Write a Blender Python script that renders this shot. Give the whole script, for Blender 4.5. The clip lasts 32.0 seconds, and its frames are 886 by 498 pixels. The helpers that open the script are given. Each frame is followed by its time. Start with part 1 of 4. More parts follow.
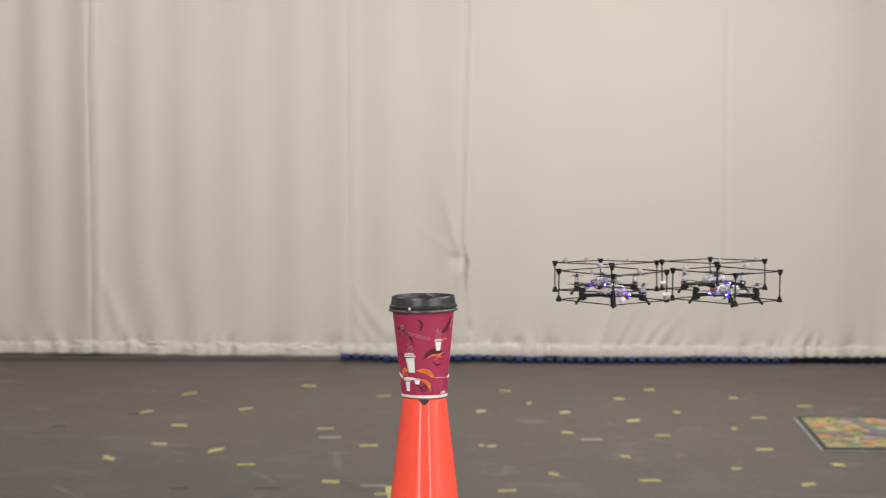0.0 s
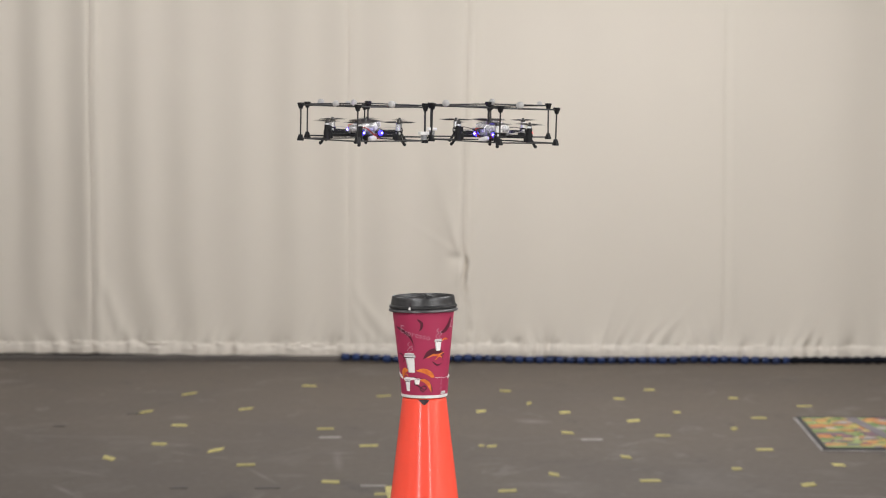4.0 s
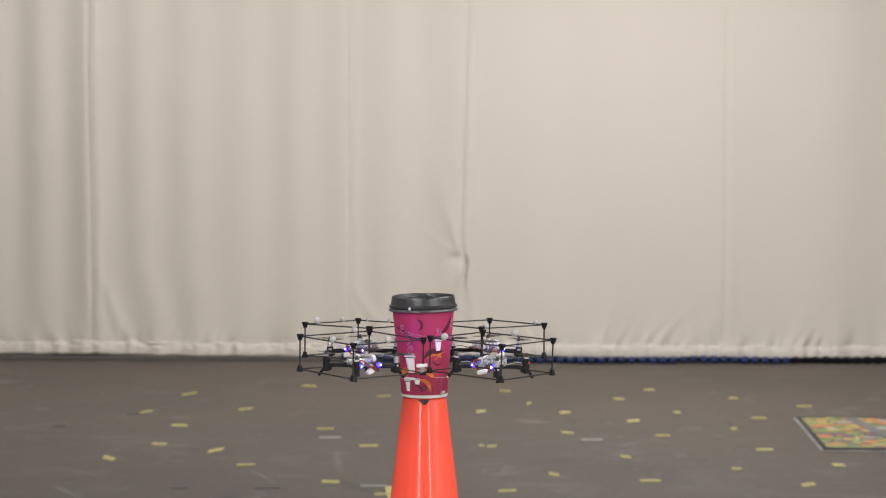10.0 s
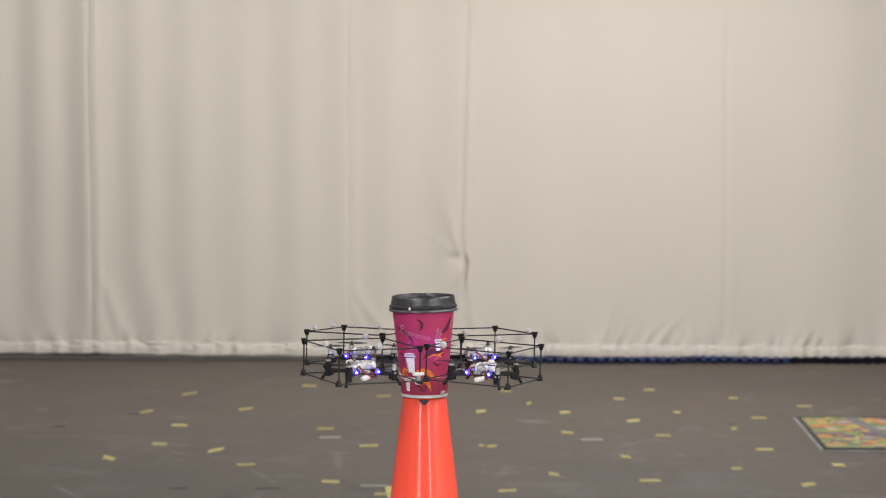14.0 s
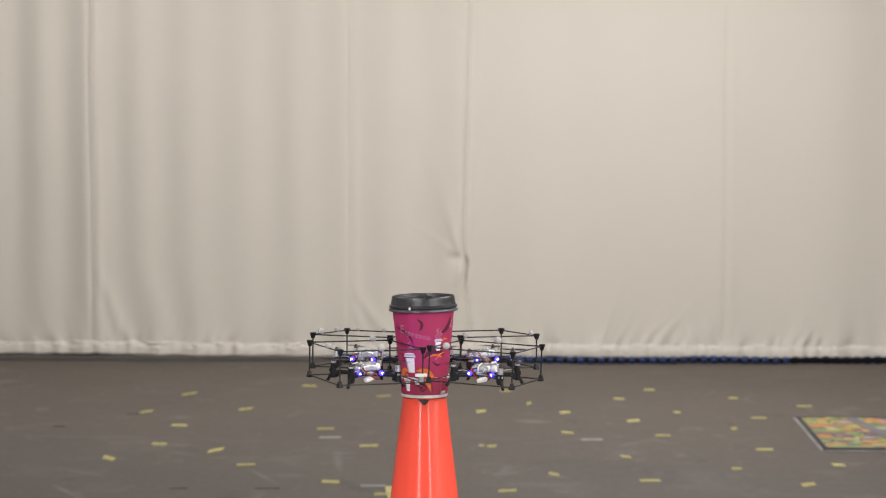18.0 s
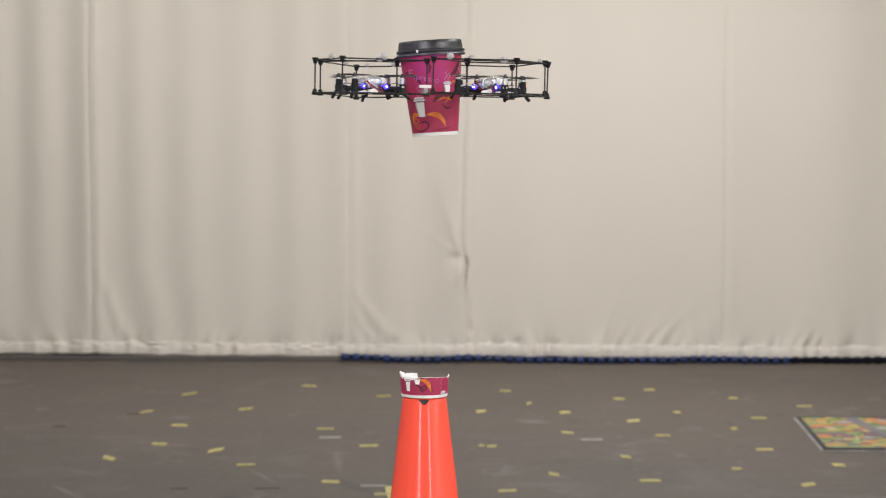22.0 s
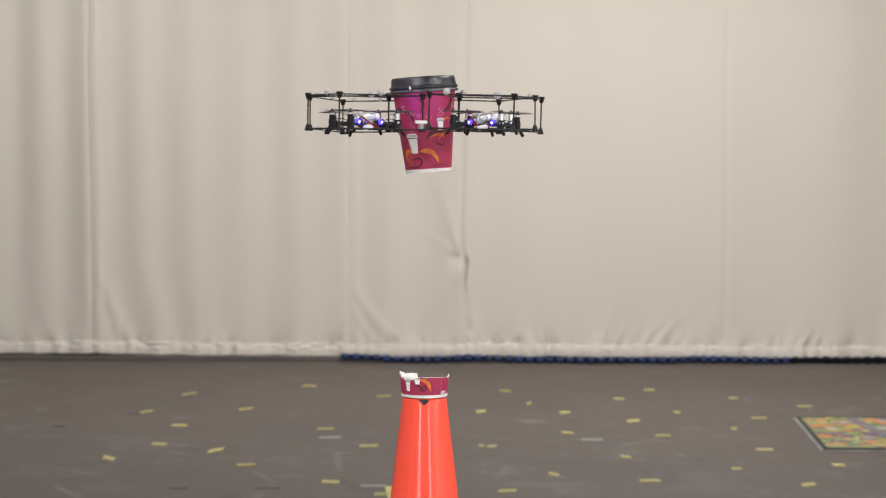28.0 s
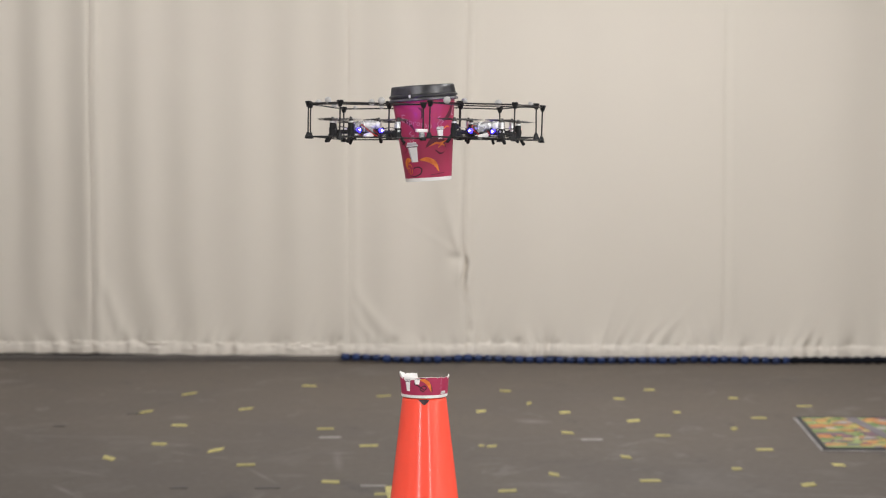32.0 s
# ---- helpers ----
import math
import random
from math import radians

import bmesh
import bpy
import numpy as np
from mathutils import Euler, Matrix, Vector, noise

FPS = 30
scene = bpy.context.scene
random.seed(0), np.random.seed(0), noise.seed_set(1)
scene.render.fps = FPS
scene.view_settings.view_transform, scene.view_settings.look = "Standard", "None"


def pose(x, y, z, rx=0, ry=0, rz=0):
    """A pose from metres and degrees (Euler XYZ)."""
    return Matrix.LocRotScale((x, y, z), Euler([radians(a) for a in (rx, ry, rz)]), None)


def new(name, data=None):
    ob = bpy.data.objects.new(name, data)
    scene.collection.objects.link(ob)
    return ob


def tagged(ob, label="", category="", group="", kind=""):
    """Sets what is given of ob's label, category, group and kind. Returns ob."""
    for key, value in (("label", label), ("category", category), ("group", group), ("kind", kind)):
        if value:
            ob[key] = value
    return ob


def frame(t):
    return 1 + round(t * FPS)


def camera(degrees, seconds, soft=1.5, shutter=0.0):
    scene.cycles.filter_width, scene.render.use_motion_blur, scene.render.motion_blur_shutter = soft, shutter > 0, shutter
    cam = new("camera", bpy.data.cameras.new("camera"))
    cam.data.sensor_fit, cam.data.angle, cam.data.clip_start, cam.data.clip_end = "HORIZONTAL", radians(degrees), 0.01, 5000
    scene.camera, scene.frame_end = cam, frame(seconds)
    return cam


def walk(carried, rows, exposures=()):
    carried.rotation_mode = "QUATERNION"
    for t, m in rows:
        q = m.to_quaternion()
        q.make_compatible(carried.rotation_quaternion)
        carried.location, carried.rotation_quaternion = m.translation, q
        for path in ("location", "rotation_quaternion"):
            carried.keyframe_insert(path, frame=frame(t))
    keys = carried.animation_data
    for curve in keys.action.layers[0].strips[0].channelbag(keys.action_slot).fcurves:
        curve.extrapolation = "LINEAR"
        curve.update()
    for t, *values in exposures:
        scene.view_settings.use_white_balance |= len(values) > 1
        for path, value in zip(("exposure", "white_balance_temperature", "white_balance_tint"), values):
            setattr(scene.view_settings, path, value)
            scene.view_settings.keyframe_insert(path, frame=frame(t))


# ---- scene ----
EYE_Y, EYE_Z = -2.79, 1.265
cam = camera(23.93, 32.0, soft=1.15, shutter=0.6)
cam.data.dof.use_dof = True
cam.data.dof.focus_distance = 2.79
cam.data.dof.aperture_fstop = 13.0
walk(cam, [(0.0, pose(0, EYE_Y, EYE_Z, 86.9, 0, 0)), (32.0, pose(0, EYE_Y, EYE_Z, 86.9, 0, 0))])

# ---- world and lamps ----
world = bpy.data.worlds.new("world")
scene.world = world
world.use_nodes = True
world.node_tree.nodes["Background"].inputs[0].default_value = (0.6, 0.65, 0.7, 1)
world.node_tree.nodes["Background"].inputs[1].default_value = 0.05
scene.view_settings.exposure = 0.0

LAMP_WATTS = 267
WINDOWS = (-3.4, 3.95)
for lx, ly, sx, sy, k in ((-2.0, -4.6, 0.26, 3.8, 1.00), (4.2, -4.6, 0.26, 3.8, 1.60), (-2.8, 0.6, 0.26, 2.4, 0.17), (2.8, 0.6, 0.26, 2.4, 0.50),
                          (-2.1, 7.3, 2.4, 0.26, 0.168), (1.10, 6.7, 2.2, 0.26, 0.390)):
    lamp = bpy.data.lights.new("ceiling_lamp", "AREA")
    lamp.shape, lamp.size, lamp.size_y = "RECTANGLE", sx, sy
    lamp.energy, lamp.color = LAMP_WATTS * k, (1.0, 0.992, 1.0)
    ob = new("ceiling_lamp", lamp)
    ob.matrix_world = pose(lx, ly, 3.36)


# ---- mesh tools ----
def box(bm, size, m=Matrix(), bevel=0.0):
    g = bmesh.ops.create_cube(bm, size=1.0, matrix=m @ Matrix.Diagonal((*size, 1)))
    if bevel:
        edges = list({e for v in g["verts"] for e in v.link_edges})
        bmesh.ops.bevel(bm, geom=edges, offset=bevel, segments=2, affect="EDGES", profile=0.6)
    return bm


def cyl(bm, r1, r2, depth, m=Matrix(), seg=16):
    bmesh.ops.create_cone(bm, cap_ends=True, segments=seg, radius1=r1, radius2=r2, depth=depth, matrix=m)
    return bm


def ball(bm, r, m=Matrix(), u=16, v=10):
    bmesh.ops.create_uvsphere(bm, u_segments=u, v_segments=v, radius=r, matrix=m)
    return bm


def pillow(bm, size, m=Matrix(), power=0.55, u=20, w=12):
    """A soft-edged block."""
    ball(bm, 1.0, Matrix(), u, w)
    for v in bm.verts:
        x, y, z = v.co
        v.co = m @ Vector([math.copysign(abs(c) ** p, c) * d / 2 for c, d, p in ((x, size[0], power), (y, size[1], power), (z, size[2], 0.75))])
    return bm


def rod(bm, a, b, r, seg=8):
    a, b = Vector(a), Vector(b)
    turn = (b - a).to_track_quat("Z", "Y").to_matrix().to_4x4()
    return cyl(bm, r, r, (b - a).length, Matrix.Translation((a + b) / 2) @ turn, seg)


def sweep(bm, pts, r, seg=8):
    """A round cord along points."""
    pts = [Vector(p) for p in pts]
    rings = []
    for i, p in enumerate(pts):
        d = (pts[min(i + 1, len(pts) - 1)] - pts[max(i - 1, 0)]).normalized()
        side = d.cross(Vector((0.3, 0.2, 1))).normalized()
        up = side.cross(d)
        rr = r(i) if callable(r) else r
        rings.append([bm.verts.new(p + (side * math.cos(a) + up * math.sin(a)) * rr)
                      for a in (2 * math.pi * k / seg for k in range(seg))])
    for ra, rb in zip(rings, rings[1:]):
        for k in range(seg):
            bm.faces.new((ra[k], ra[(k + 1) % seg], rb[(k + 1) % seg], rb[k]))
    bm.faces.new(rings[0][::-1]), bm.faces.new(rings[-1])
    return bm


def curve_pts(pts, n=16):
    """A smooth line through control points."""
    pts = [Vector(p) for p in pts]
    ext = [pts[0] * 2 - pts[1]] + pts + [pts[-1] * 2 - pts[-2]]
    out = []
    for i in range(1, len(ext) - 2):
        p0, p1, p2, p3 = ext[i - 1:i + 3]
        for k in range(n):
            t = k / n
            out.append(0.5 * (2 * p1 + (p2 - p0) * t + (2 * p0 - 5 * p1 + 4 * p2 - p3) * t * t + (3 * p1 - p0 - 3 * p2 + p3) * t ** 3))
    return out + [pts[-1]]


def lathe(bm, profile, seg=64, wob=None):
    rings = []
    for r, z in profile:
        rings.append([bm.verts.new((r * math.sin(a), -r * math.cos(a), z + (wob(a, z) if wob else 0)))
                      for a in (2 * math.pi * k / seg for k in range(seg))])
    for ra, rb in zip(rings, rings[1:]):
        for k in range(seg):
            bm.faces.new((ra[k], ra[(k + 1) % seg], rb[(k + 1) % seg], rb[k]))
    return rings


def mesh_of(name, bm, material, smooth=True, angle=40):
    bmesh.ops.recalc_face_normals(bm, faces=bm.faces)
    me = bpy.data.meshes.new(name)
    bm.to_mesh(me)
    bm.free()
    if smooth:
        me.shade_smooth()
        me.set_sharp_from_angle(angle=radians(angle))
    me.materials.append(material)
    return me


def thing(name, bm, material, label, category, group="", kind="", m=Matrix(), smooth=True):
    ob = new(name, mesh_of(name, bm, material, smooth))
    ob.matrix_basis = m
    return tagged(ob, label, category, group, kind)


def part(name, bm, material, parent, label="", smooth=True):
    ob = new(name, mesh_of(name, bm, material, smooth))
    ob.parent = parent
    if label:
        tagged(ob, label)
    return ob


def base(name, label, category, group="", m=Matrix()):
    ob = new(name)
    ob.empty_display_size = 0.05
    ob.matrix_basis = m
    return tagged(ob, label, category, group)


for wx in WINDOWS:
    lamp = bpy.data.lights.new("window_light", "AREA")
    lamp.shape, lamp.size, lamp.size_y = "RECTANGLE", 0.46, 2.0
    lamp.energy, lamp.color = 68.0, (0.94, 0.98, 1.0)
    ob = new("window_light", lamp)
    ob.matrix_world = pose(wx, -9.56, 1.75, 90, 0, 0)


# ---- materials ----
def material(name, colour, rough=0.5, metal=0.0, grain=None, stain=None, bump=None, spec=0.5, coat=0.0, vary=0.0, sheen=0.0, gloss=0.07):
    """colour: linear rgb. grain, stain: (scale, amount, second colour). bump: (scale, strength, distance)."""
    mat = bpy.data.materials.new(name)
    mat.use_nodes = True
    nt = mat.node_tree
    n, l = nt.nodes, nt.links
    bs = n["Principled BSDF"]
    bs.inputs["Base Color"].default_value = (*colour, 1)
    bs.inputs["Roughness"].default_value = rough
    bs.inputs["Metallic"].default_value = metal
    bs.inputs["Specular IOR Level"].default_value = spec
    bs.inputs["Coat Weight"].default_value = coat
    bs.inputs["Coat Roughness"].default_value = gloss
    bs.inputs["Sheen Weight"].default_value = sheen
    tc = n.new("ShaderNodeTexCoord")
    src = None
    for item, detail in ((stain, 4), (grain, 3)):
        if not item:
            continue
        scale, amount, second = item
        tex = n.new("ShaderNodeTexNoise")
        tex.inputs["Scale"].default_value = scale
        tex.inputs["Detail"].default_value = detail
        l.new(tc.outputs["Object"], tex.inputs["Vector"])
        ramp = n.new("ShaderNodeMapRange")
        ramp.inputs[1].default_value, ramp.inputs[2].default_value = 0.42, 0.68
        ramp.inputs[3].default_value, ramp.inputs[4].default_value = 0.0, amount
        l.new(tex.outputs["Fac"], ramp.inputs[0])
        mix = n.new("ShaderNodeMix")
        mix.data_type = "RGBA"
        l.new(ramp.outputs[0], mix.inputs[0])
        mix.inputs[6].default_value = (*colour, 1)
        if src:
            l.new(src, mix.inputs[6])
        mix.inputs[7].default_value = (*second, 1)
        src = mix.outputs[2]
        rr = n.new("ShaderNodeMapRange")
        rr.inputs[3].default_value, rr.inputs[4].default_value = max(0.02, rough * 0.8), min(1, rough * 1.25)
        l.new(tex.outputs["Fac"], rr.inputs[0])
        l.new(rr.outputs[0], bs.inputs["Roughness"])
    if vary:
        info = n.new("ShaderNodeObjectInfo")
        hsv = n.new("ShaderNodeHueSaturation")
        mr = n.new("ShaderNodeMapRange")
        mr.inputs[3].default_value, mr.inputs[4].default_value = 1 - vary, 1 + vary
        l.new(info.outputs["Random"], mr.inputs[0])
        l.new(mr.outputs[0], hsv.inputs["Value"])
        hsv.inputs["Color"].default_value = (*colour, 1)
        if src:
            l.new(src, hsv.inputs["Color"])
        src = hsv.outputs[0]
    if src:
        l.new(src, bs.inputs["Base Color"])
    if bump:
        tex = n.new("ShaderNodeTexNoise")
        tex.inputs["Scale"].default_value = bump[0]
        tex.inputs["Detail"].default_value = 4
        l.new(tc.outputs["Object"], tex.inputs["Vector"])
        bp = n.new("ShaderNodeBump")
        bp.inputs["Strength"].default_value = bump[1]
        bp.inputs["Distance"].default_value = bump[2]
        l.new(tex.outputs["Fac"], bp.inputs["Height"])
        l.new(bp.outputs[0], bs.inputs["Normal"])
    return mat


def glow(name, colour, strength):
    mat = material(name, colour, 0.3)
    bs = mat.node_tree.nodes["Principled BSDF"]
    bs.inputs["Emission Color"].default_value = (*colour, 1)
    bs.inputs["Emission Strength"].default_value = strength
    return mat


FABRIC = material("curtain_cloth", (0.70, 0.645, 0.565), 0.9, grain=(900, 0.25, (0.62, 0.57, 0.50)), stain=(1.3, 0.25, (0.66, 0.60, 0.53)),
                  bump=(1400, 0.08, 0.001), spec=0.2, sheen=0.1)
HEM = material("hem_cloth", (0.76, 0.70, 0.62), 0.9, grain=(700, 0.3, (0.68, 0.62, 0.54)), bump=(45, 0.5, 0.004), spec=0.2)
WALLPAINT = material("wall_paint", (0.55, 0.53, 0.50), 0.8, stain=(0.8, 0.3, (0.5, 0.48, 0.45)), bump=(120, 0.05, 0.002))
CEILPAINT = material("ceiling_paint", (0.72, 0.71, 0.69), 0.85, stain=(0.5, 0.2, (0.66, 0.65, 0.63)))
SKIRT = material("vinyl_skirting", (0.085, 0.074, 0.067), 0.55, stain=(3, 0.4, (0.16, 0.14, 0.12)))
ROPE = material("blue_rope", (0.0050, 0.0175, 0.078), 0.5, grain=(160, 0.6, (0.016, 0.050, 0.18)), bump=(500, 0.3, 0.002), vary=0.35)
# near-black: the rope's core, and the hem's shade on the last strands
ROPE_DARK = material("rope_core_and_shade", (0.004, 0.005, 0.009), 0.8, grain=(200, 0.4, (0.006, 0.009, 0.02)), spec=0.2)
YELLOW = material("yellow_tape", (0.47, 0.41, 0.130), 0.6, stain=(25, 0.7, (0.28, 0.25, 0.11)), bump=(80, 0.2, 0.001), vary=0.22)
GREYTAPE = material("grey_tape", (0.26, 0.24, 0.225), 0.5, stain=(20, 0.5, (0.17, 0.157, 0.145)), vary=0.1)
DARKSMUDGE = material("dark_smudge", (0.058, 0.050, 0.045), 0.6, stain=(30, 0.8, (0.09, 0.075, 0.062)))
CONE = material("orange_vinyl", (1.0, 0.080, 0.040), 0.55, stain=(9, 0.3, (0.98, 0.075, 0.036)), grain=(160, 0.25, (0.94, 0.085, 0.045)),
                spec=0.2, coat=0.85, gloss=0.15)
PAPER = material("maroon_print", (0.395, 0.033, 0.093), 0.42, stain=(28, 0.30, (0.34, 0.028, 0.077)), grain=(600, 0.15, (0.41, 0.040, 0.104)), spec=0.4)
PAPERDARK = material("dark_maroon_ink", (0.085, 0.008, 0.022), 0.42, stain=(60, 0.5, (0.17, 0.014, 0.042)))
PAPERWHITE = material("white_board", (0.80, 0.785, 0.76), 0.6, grain=(300, 0.2, (0.72, 0.70, 0.67)))
INKWHITE = material("white_ink", (0.90, 0.88, 0.87), 0.45, stain=(120, 0.2, (0.76, 0.72, 0.72)))
INKPINK = material("pale_pink_ink", (0.54, 0.27, 0.34), 0.45, grain=(900, 0.5, (0.48, 0.16, 0.23)))
INKORANGE = material("orange_ink", (0.78, 0.22, 0.035), 0.45, stain=(150, 0.8, (0.55, 0.09, 0.02)))
INKBLACK = material("black_ink", (0.03, 0.010, 0.014), 0.45)
INKGREY = material("grey_ink", (0.54, 0.52, 0.53), 0.45)
LID = material("black_lid_plastic", (0.012, 0.012, 0.013), 0.36, stain=(48, 0.45, (0.10, 0.098, 0.098)), grain=(210, 0.35, (0.06, 0.06, 0.062)), bump=(70, 0.25, 0.002), spec=0.6)
LIDWORN = material("worn_lid_plastic", (0.035, 0.035, 0.037), 0.38, stain=(60, 0.8, (0.17, 0.165, 0.165)), grain=(240, 0.5, (0.11, 0.11, 0.112)), bump=(90, 0.3, 0.002), spec=0.6)
BLACK = material("black_plastic", (0.006, 0.006, 0.007), 0.5, grain=(400, 0.4, (0.013, 0.013, 0.014)), spec=0.3)
CARBON = material("carbon_rod", (0.008, 0.0075, 0.0075), 0.45, grain=(900, 0.4, (0.018, 0.017, 0.016)))
STEEL = material("motor_can", (0.72, 0.72, 0.73), 0.28, metal=1.0, grain=(300, 0.3, (0.5, 0.5, 0.52)))
BOARD = material("circuit_board", (0.012, 0.013, 0.016), 0.4, grain=(500, 0.6, (0.08, 0.08, 0.09)))
CHIP = material("grey_components", (0.20, 0.20, 0.21), 0.35, grain=(700, 0.8, (0.5, 0.5, 0.5)))
CELL = material("battery_wrap", (0.60, 0.60, 0.61), 0.26, metal=0.45, stain=(110, 0.6, (0.20, 0.20, 0.205)), grain=(260, 0.7, (0.80, 0.80, 0.80)), bump=(220, 0.5, 0.001))
PLUG = material("white_plug", (0.80, 0.79, 0.77), 0.45, grain=(300, 0.3, (0.70, 0.69, 0.66)))
REDWIRE = material("red_wire", (0.45, 0.025, 0.02), 0.4)
GREYWIRE = material("pale_wire", (0.50, 0.48, 0.45), 0.45)
PROP = material("propeller_plastic", (0.045, 0.043, 0.042), 0.35)
MARKER = material("marker_foil", (0.44, 0.43, 0.42), 0.8, grain=(500, 0.5, (0.52, 0.51, 0.50)))
# added emitter that carries the blue lights' glow onto the cup
BLUEFILL = glow("blue_led_fill", (0.24, 0.05, 1.0), 3800.0)
BLUECORE = glow("blue_led", (0.13, 0.10, 1.0), 130.0)
# glowing stand-in for the halo round each blue light
BLUEHALO = glow("blue_led_halo", (0.06, 0.04, 1.0), 3.0)
REDLED = glow("red_led", (1.0, 0.05, 0.03), 2.2)


def floor_material():
    mat = material("grey_floor", (0.0940, 0.0752, 0.0578), 0.66, stain=(1.1, 0.6, (0.073, 0.060, 0.050)), grain=(35, 0.45, (0.111, 0.095, 0.081)), bump=(60, 0.08, 0.003))
    nt = mat.node_tree
    n, l = nt.nodes, nt.links
    bs = n["Principled BSDF"]
    tc = n.new("ShaderNodeTexCoord")
    old = bs.inputs["Base Color"].links[0].from_socket
    for stretch, scale, lo, hi, amount, tone in (((1, 1, 1), 1.5, 0.57, 0.72, 0.36, (0.19, 0.172, 0.155)), ((1.6, 1, 1), 3.1, 0.60, 0.69, 0.42, (0.20, 0.185, 0.17)), ((0.5, 3.5, 1), 1.9, 0.63, 0.68, 0.38, (0.19, 0.175, 0.16)),
                                                 ((1, 0.7, 1), 2.3, 0.60, 0.72, 0.7, (0.042, 0.037, 0.033))):
        mp = n.new("ShaderNodeMapping")
        mp.inputs["Scale"].default_value = stretch
        mp.inputs["Location"].default_value = (scale * 3.7, scale * 1.9, 0)
        l.new(tc.outputs["Object"], mp.inputs["Vector"])
        tex = n.new("ShaderNodeTexNoise")
        tex.inputs["Scale"].default_value, tex.inputs["Detail"].default_value, tex.inputs["Roughness"].default_value = scale, 9, 0.62
        tex.inputs["Distortion"].default_value = 1.2
        l.new(mp.outputs[0], tex.inputs["Vector"])
        mr = n.new("ShaderNodeMapRange")
        mr.inputs[1].default_value, mr.inputs[2].default_value, mr.inputs[4].default_value = lo, hi, amount
        l.new(tex.outputs["Fac"], mr.inputs[0])
        mix = n.new("ShaderNodeMix")
        mix.data_type = "RGBA"
        l.new(mr.outputs[0], mix.inputs[0])
        l.new(old, mix.inputs[6])
        mix.inputs[7].default_value = (*tone, 1)
        old = mix.outputs[2]
    # pale scuffs where things were dragged: x, y, half length, half width, turn, strength
    fray = n.new("ShaderNodeTexNoise")
    fray.inputs["Scale"].default_value, fray.inputs["Detail"].default_value, fray.inputs["Roughness"].default_value = 14, 6, 0.7
    l.new(tc.outputs["Object"], fray.inputs["Vector"])
    for x, y, long, wide, turn, amount in ((-0.672, 4.937, 0.20, 0.012, -69, 0.55), (-0.410, 5.307, 0.26, 0.022, -86, 0.50), (-0.402, 5.50, 0.06, 0.035, 0, 0.45), (-1.346, 4.607, 0.16, 0.018, -62, 0.60),
                                           (-1.344, 5.006, 0.12, 0.020, -41, 0.40), (-1.074, 5.717, 0.05, 0.05, 0, 0.40), (-1.180, 6.560, 0.055, 0.07, 0, 0.40), (0.398, 6.429, 0.09, 0.06, -35, 0.65),
                                           (0.424, 4.921, 0.05, 0.03, -47, 0.40), (-1.04, 5.49, 0.09, 0.016, -38, 0.35)):
        mp = n.new("ShaderNodeMapping")
        mp.vector_type = "TEXTURE"
        mp.inputs["Location"].default_value, mp.inputs["Rotation"].default_value, mp.inputs["Scale"].default_value = (x, y + 0.1, 0.05), (0, 0, radians(turn)), (long, wide, 1)
        l.new(tc.outputs["Object"], mp.inputs["Vector"])
        far = n.new("ShaderNodeVectorMath")
        far.operation = "LENGTH"
        l.new(mp.outputs[0], far.inputs[0])
        mr = n.new("ShaderNodeMapRange")
        mr.inputs[1].default_value, mr.inputs[2].default_value, mr.inputs[3].default_value, mr.inputs[4].default_value = 0.1, 1.2, 2 * amount, 0.0
        l.new(far.outputs["Value"], mr.inputs[0])
        cut = n.new("ShaderNodeMath")
        cut.operation, cut.use_clamp = "MULTIPLY", True
        l.new(mr.outputs[0], cut.inputs[0])
        l.new(fray.outputs["Fac"], cut.inputs[1])
        mix = n.new("ShaderNodeMix")
        mix.data_type = "RGBA"
        l.new(cut.outputs[0], mix.inputs[0])
        l.new(old, mix.inputs[6])
        mix.inputs[7].default_value = (0.22, 0.20, 0.185, 1)
        old = mix.outputs[2]
    l.new(old, bs.inputs["Base Color"])
    return mat


FLOOR = floor_material()

# ---- room ----
X0, X1, Y0, Y1, TOP = -6.0, 6.0, -9.5, 9.30, 3.42
for name, size, at, mat in (("floor", (X1 - X0 + 0.4, Y1 - Y0 + 0.4, 0.1), (0, (Y0 + Y1) / 2, -0.05), FLOOR),
                            ("ceiling", (X1 - X0 + 0.4, Y1 - Y0 + 0.4, 0.1), (0, (Y0 + Y1) / 2, TOP + 0.05), CEILPAINT),
                            ("wall_north", (X1 - X0, 0.2, TOP), (0, Y1 + 0.1, TOP / 2), WALLPAINT),
                            ("wall_west", (0.2, Y1 - Y0 + 0.4, TOP), (X0 - 0.1, (Y0 + Y1) / 2, TOP / 2), WALLPAINT),
                            ("wall_east", (0.2, Y1 - Y0 + 0.4, TOP), (X1 + 0.1, (Y0 + Y1) / 2, TOP / 2), WALLPAINT)):
    thing(name, box(bmesh.new(), size), mat, {"floor": "worn grey laboratory floor with scuffs and scraps of tape"}.get(name, "plain painted " + name.split("_")[0] + " closing the room"),
          name.split("_")[0], kind="structure", m=pose(*at), smooth=False)
bm = bmesh.new()
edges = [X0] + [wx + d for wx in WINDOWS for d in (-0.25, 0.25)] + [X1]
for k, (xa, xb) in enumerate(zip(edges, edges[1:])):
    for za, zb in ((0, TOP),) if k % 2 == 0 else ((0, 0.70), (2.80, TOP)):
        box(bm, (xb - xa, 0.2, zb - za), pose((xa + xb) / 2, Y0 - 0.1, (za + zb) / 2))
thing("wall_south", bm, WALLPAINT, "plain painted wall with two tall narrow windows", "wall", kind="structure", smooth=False)
